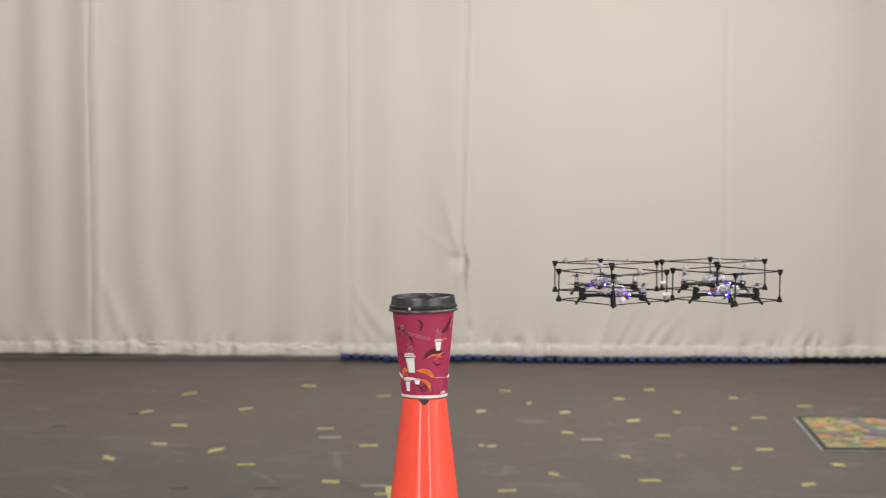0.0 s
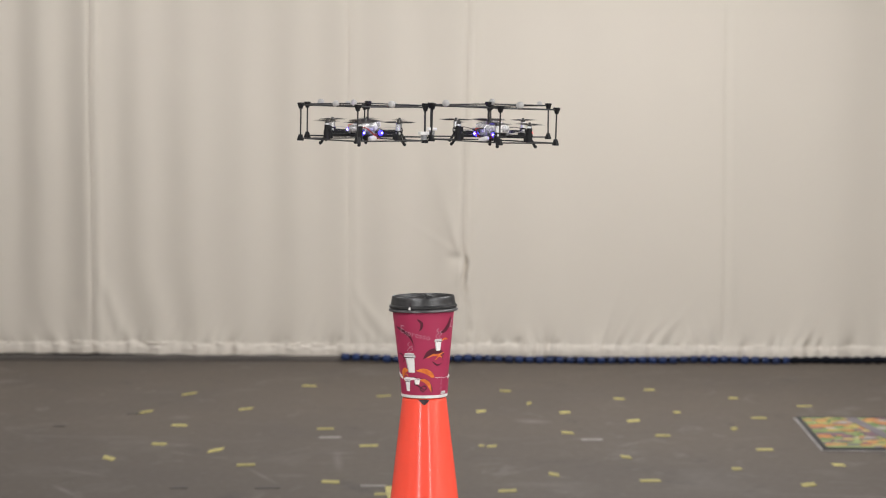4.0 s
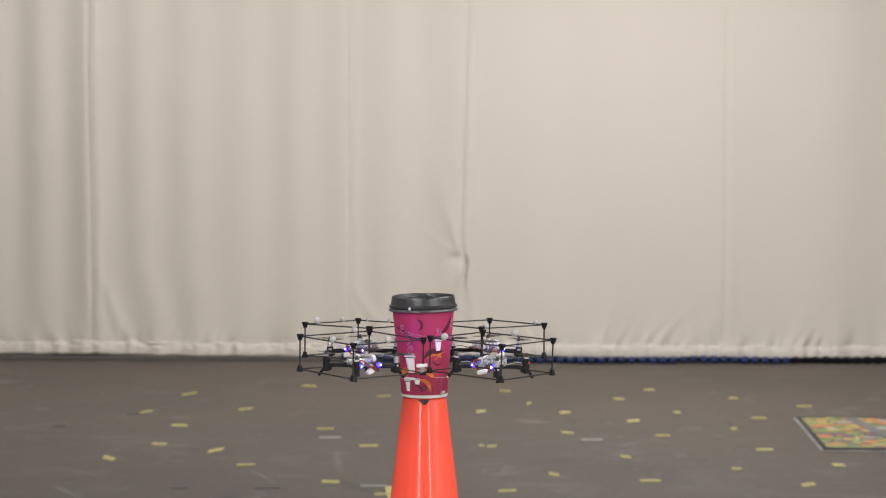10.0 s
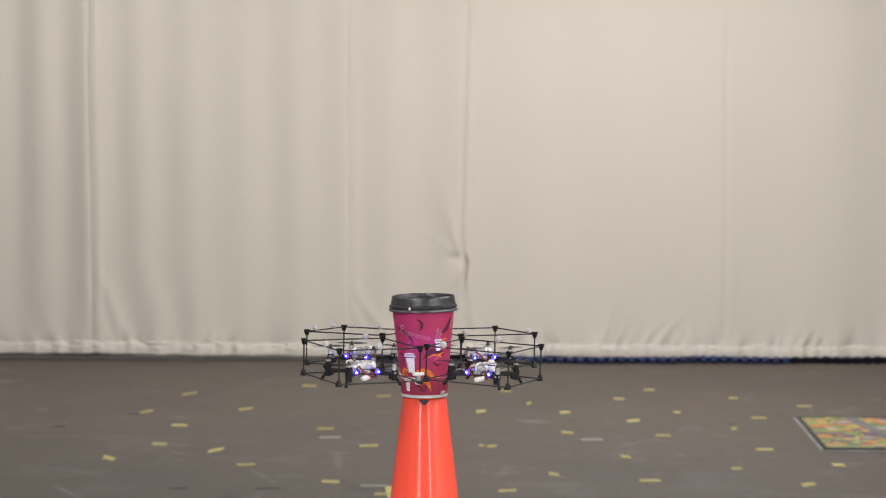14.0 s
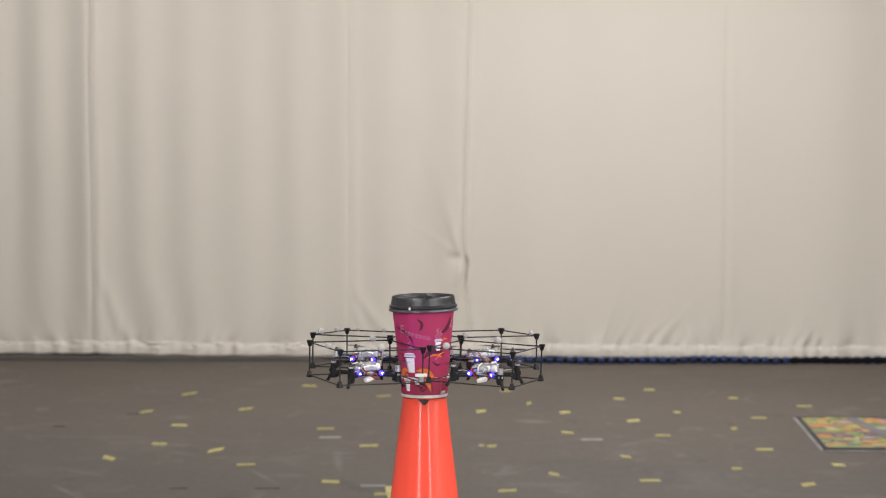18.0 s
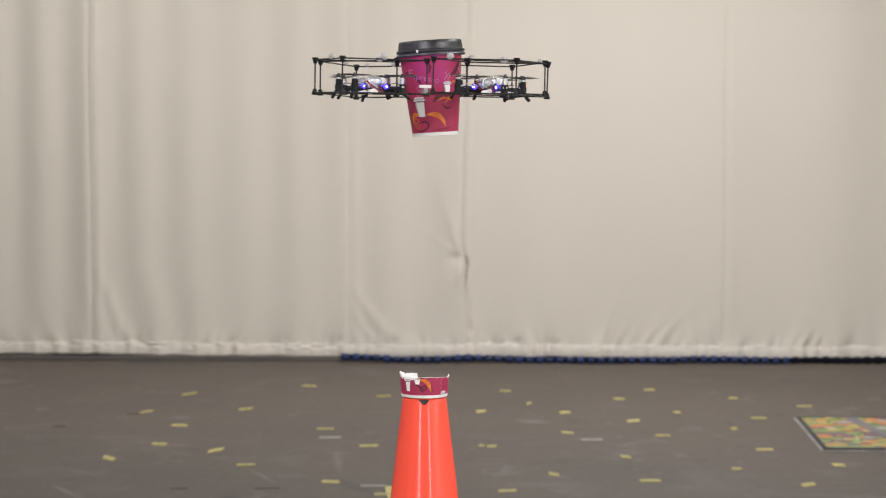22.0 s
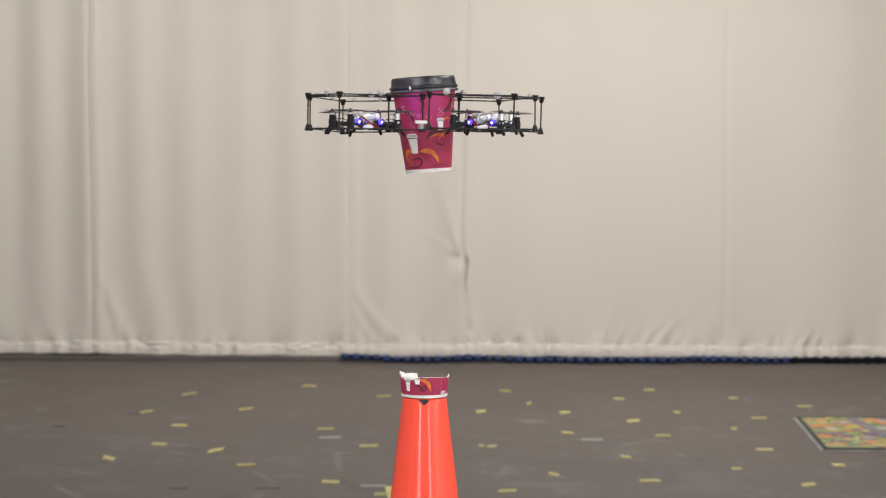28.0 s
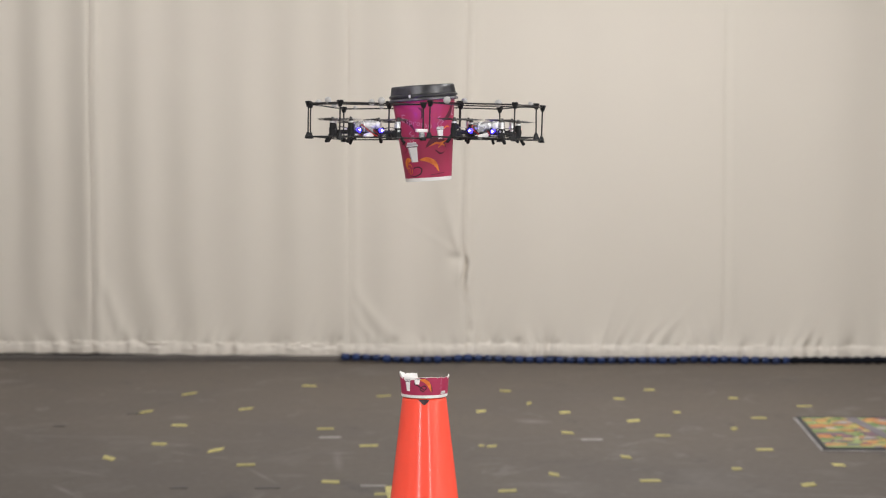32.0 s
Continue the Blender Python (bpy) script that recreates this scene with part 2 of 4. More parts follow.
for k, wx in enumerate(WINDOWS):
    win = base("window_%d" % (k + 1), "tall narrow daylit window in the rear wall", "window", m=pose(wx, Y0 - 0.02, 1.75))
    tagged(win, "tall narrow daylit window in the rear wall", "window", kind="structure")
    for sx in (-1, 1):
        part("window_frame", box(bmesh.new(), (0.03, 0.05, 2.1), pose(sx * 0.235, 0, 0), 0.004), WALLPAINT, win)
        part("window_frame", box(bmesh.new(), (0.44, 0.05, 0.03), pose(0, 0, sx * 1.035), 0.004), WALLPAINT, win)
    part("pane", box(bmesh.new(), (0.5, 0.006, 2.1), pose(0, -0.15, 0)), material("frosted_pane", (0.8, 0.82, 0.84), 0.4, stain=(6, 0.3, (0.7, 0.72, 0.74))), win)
thing("baseboard", box(bmesh.new(), (X1 - X0, 0.02, 0.10), bevel=0.004), SKIRT, "dark vinyl skirting along the wall behind the curtain", "baseboard", kind="structure", m=pose(0, Y1 - 0.012, 0.05))


# ---- curtain ----
def cloth_y(x):
    return 8.90 - 0.036 * x


def hem_z(x):
    return 0.034 + 0.004 * math.sin(2.1 * x + 0.5) - 0.006 * min(1, max(0, (x + 0.7) / 0.4)) + 0.004 * math.exp(-((x + 1.98) / 0.2) ** 2)


def fold(x, z):
    """How far the cloth hangs towards the room."""
    left = 1 / (1 + math.exp((x + 0.62) / 0.16))
    right = 1 / (1 + math.exp(-(x - 1.85) / 0.15))
    xs = x - 0.34 * max(0, 0.62 - z) ** 1.5 * math.exp(-((x + 1.62) / 0.30) ** 2)
    deep = (0.82 + 0.18 / (1 + math.exp((x + 1.75) / 0.10)) + 0.4 * noise.noise((x * 2.1, 3.0, z * 0.2))) * (0.55 + 0.45 * min(1, z / 1.1))
    y = 0.0114 * left * deep * math.sin(2 * math.pi * (xs + 2.047) / 0.286 + 0.25 * math.sin(3.1 * xs + 0.2))
    y += 0.0035 * left * math.sin(2 * math.pi * x / 0.71 + 1.0)
    y += 0.020 * right * math.sin(2 * math.pi * (x - 2.0) / 0.55)
    y += (0.0075 + 0.0065 * math.exp(-((x + 0.20) / 0.30) ** 2)) * (1 - left) * math.sin(2 * math.pi * x / 0.44 + 0.9 * math.sin(2.2 * x) + 0.25 * z)
    y += 0.010 * noise.noise((x * 1.1, 4.0, z * 0.35)) + 0.004 * noise.noise((x * 3.3, 9.0, z * 0.8))
    # gathers that fan out over the hem
    low = math.exp(-max(0, z - 0.10) / 0.070)
    s = x + 0.45 * (z - 0.1) * math.sin(2.3 * x + 0.8)
    y += 0.024 * low * noise.noise((s * 9.0, 2.0, z * 1.5)) + 0.024 * low * low * noise.noise((s * 24.0, 7.0, z * 5.0)) * (0.35 + max(0, noise.noise((x * 2.7, 3.0, 8.0))) * 1.6)
    long = math.exp(-max(0, z - 0.10) / 0.20) * max(0, noise.noise((x * 0.9, 1.0, 5.0)) + 0.1)
    y += 0.022 * long * noise.noise((s * 7.0, 12.0, z * 1.2))
    y -= 0.012 * math.exp(-((z - 0.112) / 0.020) ** 2) * max(0, noise.noise((x * 13.0, 6.0, 0.0)) - 0.05)
    if z < 0.62:
        for xc, lean, apart, count, reach, amp in ((-1.95, 0.35, 0.085, 5, 0.13, 0.0045), (-1.40, 0.40, 0.075, 5, 0.10, 0.0050), (-0.80, 0.60, 0.055, 4, 0.11, 0.0070), (0.15, 0.45, 0.070, 4, 0.17, 0.0065),
                                                   (0.48, 0.25, 0.060, 4, 0.08, 0.0060), (0.86, 0.55, 0.062, 6, 0.15, 0.0080), (1.40, -0.45, 0.075, 5, 0.09, 0.0070), (1.90, 0.30, 0.080, 4, 0.10, 0.0060)):
            if xc - 0.5 < x < xc + 0.9:
                for j in range(count):
                    line = xc + apart * (j + 0.35 * math.sin(5 * j + 9 * xc)) + lean * (0.6 + 0.2 * j) * (z - 0.1)
                    y += amp * (0.6 + 0.4 * math.sin(3.7 * j + xc)) * math.exp(-((x - line) / (0.016 + 0.035 * (z - 0.1))) ** 2 - max(0, z - 0.1) / reach)
    # the crease that leaves the outer seam low down
    if -2.05 < x < -1.45 and z < 0.62:
        d = 0.56 - z
        line = -1.990 + 0.34 * d
        y += 0.0075 * min(1, max(0, d / 0.25)) * (math.exp(-((x - line - 0.040) / (0.030 + 0.05 * d)) ** 2) - 0.5 * math.exp(-((x - line + 0.010) / 0.030) ** 2)) * min(1, max(0, (z - 0.08) / 0.08))
    # the folds that fan up from the caught edge
    if -0.55 < x < 0.12 and z > 0.58:
        h = z - 0.60
        for slope, wide, amp, reach in ((0.30, 0.085, 0.0072, 0.50), (1.6, 0.20, 0.0022, 0.20)):
            line = 0.095 - slope * h
            wd = 0.014 + wide * max(0, h)
            y += amp * min(1, max(0, h + 0.02) / 0.06) * math.exp(-max(0, h) / reach) * (math.exp(-((x - line) / wd) ** 2) - 0.6 * math.exp(-((x - line - 1.7 * wd) / wd) ** 2))
    # the swags that hang between the two seams
    if -0.60 < x < 0.14:
        k = (x + 0.12) / 0.42
        for zo, bend, wide, amp in ((0.07, 0.42, 0.055, 0.0065), (-0.05, 0.40, 0.040, 0.0048), (-0.16, 0.38, 0.034, 0.0035)):
            y += amp * min(1, max(0, (x + 0.58) / 0.12)) * min(1, max(0, (0.10 - x) / 0.10)) * math.exp(-((z - zo - bend * k * k) / wide) ** 2) * min(1, max(0, (0.62 - z) / 0.35))
    return y


SEAMS = (-4.6, -3.38, -2.000, -0.546, 0.106, 1.556, 3.02, 4.5)


def edge_bow(i, z):
    """How the hanging edges wander."""
    if i == 4:
        return float(np.interp(z, (0.05, 0.22, 0.34, 0.45, 0.56, 0.62, 0.85, 1.3, 2.0, 3.0), (0.0, 0.008, -0.006, -0.020, -0.008, -0.016, -0.014, -0.003, 0.014, 0.018)))
    return 0.004 * math.sin(0.9 * z + i) + 0.002 * math.sin(5 * z + 2 * i)


def curtain_panel(i):
    xa, xb = SEAMS[i], SEAMS[i + 1]
    lap = 0.02
    n = max(24, int((xb - xa) / 0.008))
    zs = [0.085 + 0.016 * k for k in range(48)] + [0.853 + 0.05 * k for k in range(28)] + [2.3 + 0.2 * k for k in range(6)]

    def place(u, z, out):
        x0, x1 = xa + edge_bow(i, z), xb + edge_bow(i + 1, z)
        x = x0 + (x1 + lap - x0) * u
        o = min(1, max(0, (x - x1 + 0.16) / 0.16))
        over = (0.014 if i == 1 else 0.010 if i == 3 else 0.006 if i == 2 else 0.0012 if i == 4 else 0.0035) * o * o * (3 - 2 * o) + (0.014 * o ** 8 * math.exp(-((z - 0.50) / 0.08) ** 2) if i == 3 else 0.0)
        curl = 0.004 * math.exp(-((x - x1 - lap) / 0.010) ** 2) - (0.008 if i in (2, 4) else 0.003) * math.exp(-((x - x0 - 0.060) / 0.024) ** 2)
        if i == 4:
            curl -= 0.016 * math.exp(-((x - x0 - 0.036) / 0.013) ** 2) * noise.noise((4.0, x * 30.0, z * 19.0)) * min(1, max(0.3, (0.75 - z) / 0.25))
            curl += 0.030 * math.exp(-((x - x0 - 0.030) / 0.011) ** 2) * math.exp(-((z - 0.515) / 0.085) ** 2)
        near = (0.002 if i == 4 else 0.006) * math.exp(-((x - x1) / 0.05) ** 2)
        if i == 3:
            # the tuck beside the caught edge
            d = z - 0.585 - 0.03 * (0.10 - x)
            w = math.exp(-(max(0, 0.075 - x) / (0.045 + 0.10 * max(0, d))) ** 2)
            curl += w * (0.0110 * (math.exp(-d / 0.045) if d > 0 else math.exp(d / 0.14)) + 0.003 * math.exp(-(d / 0.015) ** 2))
        return Vector((x, cloth_y(x) - fold(x, z) - over - near + curl + out, z))

    bm = bmesh.new()
    for out in (0.0, 0.004):
        grid = [[bm.verts.new(place(u / n, z + hem_z(xa + (xb - xa) * u / n) - 0.02, out)) for u in range(n + 1)] for z in zs]
        for ra, rb in zip(grid, grid[1:]):
            for k in range(n):
                bm.faces.new((ra[k], ra[k + 1], rb[k + 1], rb[k]))
        if out == 0.0:
            front = grid
    for k in range(len(zs) - 1):
        for c in (0, n):
            bm.faces.new((front[k][c], front[k + 1][c], grid[k + 1][c], grid[k][c]))
    for row in (0, -1):
        for k in range(n):
            bm.faces.new((front[row][k], front[row][k + 1], grid[row][k + 1], grid[row][k]))
    ob = thing("curtain", bm, FABRIC, "off-white cloth curtain panel hanging in soft folds to the floor", "curtain", "curtain panels along the wall")
    # the flat stitched hem with its puckers
    bm = bmesh.new()
    rings = []
    m = n
    for k in range(m + 1):
        u = k / m
        x = xa + edge_bow(i, 0.05) + (xb + lap + edge_bow(i + 1, 0.05) - xa - edge_bow(i, 0.05)) * u
        yb = place(u, 0.11, 0.0).y * 0.4 + place(u, 0.09, 0.0).y * 0.6
        zb = hem_z(x) + 0.005 * noise.noise((x * 9.0, 3.0, 1.0))
        high = 0.074 + 0.009 * noise.noise((x * 8.0, 8.0, 0.5)) + 0.010 * abs(noise.noise((x * 21.0, 2.0, 0.5)))
        ring = []
        for a in range(9):
            t = a / 8
            bulge = 0.0085 * math.sin(math.pi * min(1, 0.10 + 0.90 * t)) ** 0.6 + (0.011 if x < -0.6 else 0.006) * noise.noise((x * 15.0, 5.0 * t, 3.0)) * t + (0.008 if x < -0.6 else 0.003) * noise.noise((x * 34.0, 7.0 * t, 9.0)) * t
            ring.append(bm.verts.new((x, yb + 0.004 - bulge - (0.0 if a < 8 else -0.004), zb + high * t)))
        ring.append(bm.verts.new((x, yb + 0.010, zb + high * 0.9)))
        ring.append(bm.verts.new((x, yb + 0.010, zb + 0.002)))
        rings.append(ring)
    for ra, rb in zip(rings, rings[1:]):
        for a in range(11):
            bm.faces.new((ra[a], ra[(a + 1) % 11], rb[(a + 1) % 11], rb[a]))
    bm.faces.new(rings[0]), bm.faces.new(rings[-1][::-1])
    part("hem", bm, HEM, ob, "puckered stitched hem")


for i in range(len(SEAMS) - 1):
    curtain_panel(i)
bm = bmesh.new()
for k in range(2):
    box(bm, (4.2, 0.05 - 0.02 * k, 0.024 + 0.006 * k), pose(-2.47, cloth_y(-2.47) - 0.002, 0.012 + 0.003 * k, 0, 0, math.degrees(math.atan(-0.036))), 0.003)
thing("trim", bm, SKIRT, "low grey-brown rubber strip under the curtain's hem", "trim", kind="structure")


# ---- blue rope on the floor under the hem ----
def rope():
    pts = []
    n = 58
    for k in range(n + 1):
        x = -0.57 + 3.30 * k / n
        lift = 0.003 * math.sin(2.1 * x + 1) * math.sin(7 * x) + 0.014 / (1 + math.exp((x + 0.36) / 0.05)) + 0.005 * math.exp(-((x - 0.15) / 0.15) ** 2) + 0.006 * math.exp(-((x - 1.38) / 0.1) ** 2)
        pts.append(Vector((x, cloth_y(x) - 0.078 + 0.055 * min(1, max(0, (x - 1.75) / 0.3)) + 0.012 * math.sin(5 * x) + 0.008 * math.sin(13 * x), 0.0195 + lift)))
    bm = bmesh.new()
    sweep(bm, curve_pts(pts, 3), 0.0155, 8)
    ob = thing("rope", bm, ROPE_DARK, "thick blue braided rope lying along the curtain's hem", "rope")
    for k in range(n):
        a, b = pts[k], pts[k + 1]
        m = Matrix.Translation((a + b) / 2) @ (b - a).to_track_quat("X", "Z").to_matrix().to_4x4() @ pose(0, 0, 0, 0, 4, 6)
        bm = ball(bmesh.new(), 1.0, Matrix(), 14, 8)
        swell = 0.0208 + 0.0022 * math.sin(2.7 * k) * math.sin(1.1 * k)
        for v in bm.verts:
            x, y, z = v.co
            v.co = m @ Vector((0.0255 * math.copysign(abs(x) ** 0.45, x), 0.0185 * y, swell * z))
        # the last strands lie under the hem, whose shade is put into their colour
        part("strand", bm, ROPE if a.x < 1.88 else ROPE_DARK, ob)


rope()


# ---- floor scraps ----
def scrap(name, x, y, w, turn, mat, label, deep, skew=0.0):
    bm = bmesh.new()
    n = 6
    ring = []
    for k in range(4 * n):
        s, t = k // n, (k % n) / n
        px, py = ((t - 0.5, -0.5), (0.5, t - 0.5), (0.5 - t, 0.5), (-0.5, 0.5 - t))[s]
        j = 0.06 * (random.random() - 0.5)
        ring.append((px * w * (1 + j), py * deep * (1 + 0.12 * (random.random() - 0.5)) + skew * px * w))
    top = [bm.verts.new((px, py, 0.0016 + 0.0012 * random.random())) for px, py in ring]
    low = [bm.verts.new((px, py, 0.0003)) for px, py in ring]
    c = bm.verts.new((0, 0, 0.0022))
    for k in range(len(ring)):
        a, b = k, (k + 1) % len(ring)
        bm.faces.new((top[a], top[b], c))
        bm.faces.new((low[a], low[b], top[b], top[a]))
    bm.faces.new(low[::-1])
    thing(name, bm, mat, label, "tape", "scraps of tape on the floor", m=pose(x, y, 0, 0, 0, turn))


SCRAPS_A = ((-1.244, 7.450, 0.072, 24), (-0.677, 7.777, 0.080, -8), (-1.362, 6.773, 0.057, 36), (-0.914, 6.873, 0.068, 16), (-1.152, 6.321, 0.074, -6), (-1.166, 5.764, 0.070, -8), (-0.915, 5.594, 0.062, 32), (-1.313, 5.386, 0.062, -24), (-0.758, 5.216, 0.074, 0), (-0.507, 6.214, 0.076, 0), (-0.303, 5.717, 0.083, 4), (-0.412, 4.820, 0.073, -8), (-0.287, 7.360, 0.072, 12), (-0.214, 4.553, 0.060, 0))
SCRAPS_B = ((0.309, 7.564, 0.062, -16), (0.408, 7.079, 0.030, 40), (0.175, 6.793, 0.047, 16), (0.558, 6.753, 0.054, 10), (1.028, 7.611, 0.057, 4), (0.848, 7.250, 0.055, -6), (1.071, 6.753, 0.031, 0), (0.846, 6.467, 0.065, 14), (1.400, 7.272, 0.046, 4), (1.416, 6.560, 0.071, -6), (1.693, 6.975, 0.074, 0), (1.259, 6.214, 0.034, 40))
SCRAPS_C = ((0.531, 6.093, 0.058, -16), (0.929, 6.009, 0.067, 0), (0.157, 5.717, 0.023, 0), (0.199, 5.702, 0.042, 0), (0.721, 5.415, 0.045, -20), (0.415, 4.986, 0.042, -24), (0.761, 4.845, 0.079, 0), (0.230, 4.624, 0.071, 6), (1.298, 5.609, 0.069, 0), (1.117, 5.120, 0.043, 6), (1.521, 5.216, 0.048, -10), (1.326, 4.757, 0.062, 16))
for rows in (SCRAPS_A, SCRAPS_B, SCRAPS_C):
    for x, y, w, turn in rows:
        skew = 0.8 * math.tan(radians(max(-60, min(60, turn * 2.4))))
        deep = 0.052 + 0.030 * min(1, abs(turn) / 30)
        scrap("tape_scrap", x, y - 0.00032 * (y + 2.79) ** 2, w * (0.94 - 0.1 * min(1, abs(turn) / 20)), 0, YELLOW, "torn piece of yellow tape stuck to the grey floor", deep, skew)
scrap("tape_scrap", -0.187, 4.576, 0.028, 4, YELLOW, "narrow strip of yellow tape stuck to the grey floor", 0.25)
for x, y, w in ((-0.474, 5.926, 0.09), (-0.253, 4.708, 0.09), (0.621, 5.861, 0.09)):
    scrap("tape_scrap", x, y, w, 0, GREYTAPE, "flat piece of pale grey tape on the grey floor", 0.05)


# dark smudges of the floor, added as flat scraps
for x, y, w in ((-1.673, 6.28, 0.05), (-1.41, 6.70, 0.07), (-0.95, 4.68, 0.06), (-0.63, 4.68, 0.09)):
    scrap("tape_scrap", x, y, w, 3, DARKSMUDGE, "dark smudge on the grey floor, laid as a flat scrap", 0.05)


# ---- printed mat ----
def printed_mat():
    ob = base("floor_mat", "colourful printed play mat with a black border lying on the floor", "mat", m=pose(2.213, 6.000, 0, 0, 0, -3.0))
    w, d = 1.32, 0.96
    part("backing", box(bmesh.new(), (w + 0.02, d + 0.02, 0.005), pose(0, 0, 0.0026), 0.002), material("grey_foam", (0.34, 0.32, 0.31), 0.8, stain=(9, 0.5, (0.16, 0.15, 0.14))), ob, "grey foam backing")
    border = material("black_border", (0.016, 0.016, 0.018), 0.6, stain=(8, 0.4, (0.04, 0.04, 0.042)))
    for sx, sy, lx, ly in ((0, -1, w, 0.03), (0, 1, w, 0.03), (-1, 0, 0.018, d - 0.07), (1, 0, 0.018, d - 0.07)):
        part("border", box(bmesh.new(), (lx, ly, 0.006), pose(sx * (w - 0.018) / 2, sy * (d - 0.03) / 2, 0.0085), 0.002), border, ob)
    inner = material("green_print", (0.20, 0.23, 0.11), 0.7, stain=(7, 0.6, (0.30, 0.28, 0.18)))
    part("mat_surface", box(bmesh.new(), (w - 0.04, d - 0.06, 0.004), pose(0, 0, 0.0072)), inner, ob, "green printed surface")
    tones = [material("print_" + nm, c, 0.7, stain=(10, 0.5, tuple(v * 0.75 for v in c))) for nm, c in
             (("orange", (0.52, 0.22, 0.08)), ("green", (0.14, 0.22, 0.08)), ("yellow", (0.50, 0.38, 0.12)), ("purple", (0.20, 0.11, 0.14)),
              ("road", (0.17, 0.15, 0.165)), ("pale", (0.40, 0.37, 0.32)), ("red", (0.32, 0.09, 0.07)), ("lime", (0.28, 0.34, 0.13)))]
    rnd = random.Random(11)
    order = (0, 2, 7, 1, 7, 1, 3, 7, 1, 5, 0, 4, 7, 2)
    for r in range(17):
        x = -w / 2 + 0.022
        while x < w / 2 - 0.10:
            lx = min(rnd.choice((0.035, 0.05, 0.06, 0.09)), w / 2 - 0.03 - x)
            bm = box(bmesh.new(), (lx - 0.004, (d - 0.07) / 17 * (0.75 + 0.3 * rnd.random()), 0.0024), pose(x + lx / 2, -d / 2 + 0.035 + (d - 0.07) * (r + 0.5) / 17, 0.0098 + 0.0004 * rnd.random(), 0, 0, rnd.uniform(-26, 26)), 0.0008)
            part("printed_block", bm, tones[order[rnd.randrange(14)]], ob)
            x += lx
    for k in range(120):
        r = rnd.uniform(0.012, 0.040)
        bm = cyl(bmesh.new(), r, r, 0.0016, pose(rnd.uniform(-w / 2 + 0.07, w / 2 - 0.07), rnd.uniform(-d / 2 + 0.08, d / 2 - 0.08), 0.0120 + 0.0006 * k / 120), 12)
        part("printed_spot", bm, tones[(3, 0, 7, 2, 0, 5, 1)[k % 7]], ob)
    for x, turn in ((-0.375, 97),):
        part("printed_road", box(bmesh.new(), (0.86, 0.050, 0.0024), pose(x, 0, 0.0140, 0, 0, turn), 0.0008), tones[4], ob, "grey printed road")


printed_mat()

# ---- cone ----
CX, CONE_TOP = -0.0249, 0.9162


def cone_r(z):
    return 0.0294 + 0.119 * (CONE_TOP - z)


def traffic_cone():
    ob = base("traffic_cone", "tall bright orange plastic traffic cone standing on the floor", "cone", m=pose(CX, 0, 0))
    bm = bmesh.new()
    prof = [(cone_r(0.03) + 0.018, 0.028), (cone_r(0.05) + 0.004, 0.05)] + [(cone_r(z), z) for z in (0.1, 0.25, 0.4, 0.55, 0.7, 0.8, 0.86, 0.90)]
    prof += [(cone_r(0.911), 0.911), (cone_r(0.913), 0.913), (cone_r(0.914) - 0.001, 0.9150), (cone_r(0.914) - 0.003, 0.9162), (0.0235, 0.9162), (0.0225, 0.905), (0.024, 0.85)]
    rings = lathe(bm, prof, 96)
    for ring, (r, z) in zip(rings, prof):
        for k, v in enumerate(ring):
            a = 2 * math.pi * k / 96
            s = 1 + 0.004 * math.sin(5 * a + 0.8) * min(1, (0.93 - z) * 4) + 0.0025 * math.sin(11 * a)
            v.co.x *= s
            v.co.y *= s
    part("cone_body", bm, CONE, ob)
    part("cone_base", box(bmesh.new(), (0.37, 0.37, 0.03), pose(0, 0, 0.0155), 0.008), CONE, ob)
    # dark notch of tape under the cut cup
    bm = bmesh.new()
    vs = []
    for u, dz in ((-0.0078, 0.0), (-0.004, 0.0), (0.0, 0.0), (0.004, 0.0), (0.0078, 0.0), (0.0016, -0.0066), (-0.0014, -0.0068)):
        r = cone_r(0.915 + dz) + 0.0012
        a = u / r
        vs.append(bm.verts.new((r * math.sin(a), -r * math.cos(a), 0.9150 + dz)))
    bm.faces.new(vs)
    g = bmesh.ops.extrude_face_region(bm, geom=list(bm.faces))
    for v in g["geom"]:
        if isinstance(v, bmesh.types.BMVert):
            v.co.y += 0.003
    part("tape_notch", bm, INKBLACK, ob, "small black pointed tab under the cup", smooth=False)


traffic_cone()

# ---- paper cups ----
CUP_LIFT = 0.0115


def stub_r(z):
    return 0.0306 + 0.082 * z


def cup_r(z):
    return 0.0303 + 0.1035 * z


def on(radius, u, z, off):
    """A point of a cup's outside: u metres round from the front."""
    r = radius(z)
    a = u / 0.036
    return Vector(((r + off) * math.sin(a), -(r + off) * math.cos(a), z))


def patch(radius, outline, off=0.0004, n=5):
    """A printed shape: pairs of left and right points, bottom to top."""
    bm = bmesh.new()
    grid = []
    for (ua, za), (ub, zb) in outline:
        grid.append([bm.verts.new(on(radius, ua + (ub - ua) * k / n, za + (zb - za) * k / n, off)) for k in range(n + 1)])
    for ra, rb in zip(grid, grid[1:]):
        for k in range(n):
            bm.faces.new((ra[k], ra[k + 1], rb[k + 1], rb[k]))
    return bm


def stroke(radius, pts, width, off=0.0005):
    """A painted line of changing width."""
    line = curve_pts([(u, z, 0) for u, z in pts], 8)
    outline = []
    for i, p in enumerate(line):
        d = (line[min(i + 1, len(line) - 1)] - line[max(i - 1, 0)]).normalized()
        side = Vector((-d.y, d.x, 0))
        t = i / (len(line) - 1)
        w = width(t) / 2 if callable(width) else width / 2
        a, b = p + side * w, p - side * w
        outline.append(((a.x, a.y), (b.x, b.y)))
    return patch(radius, outline, off, 2)


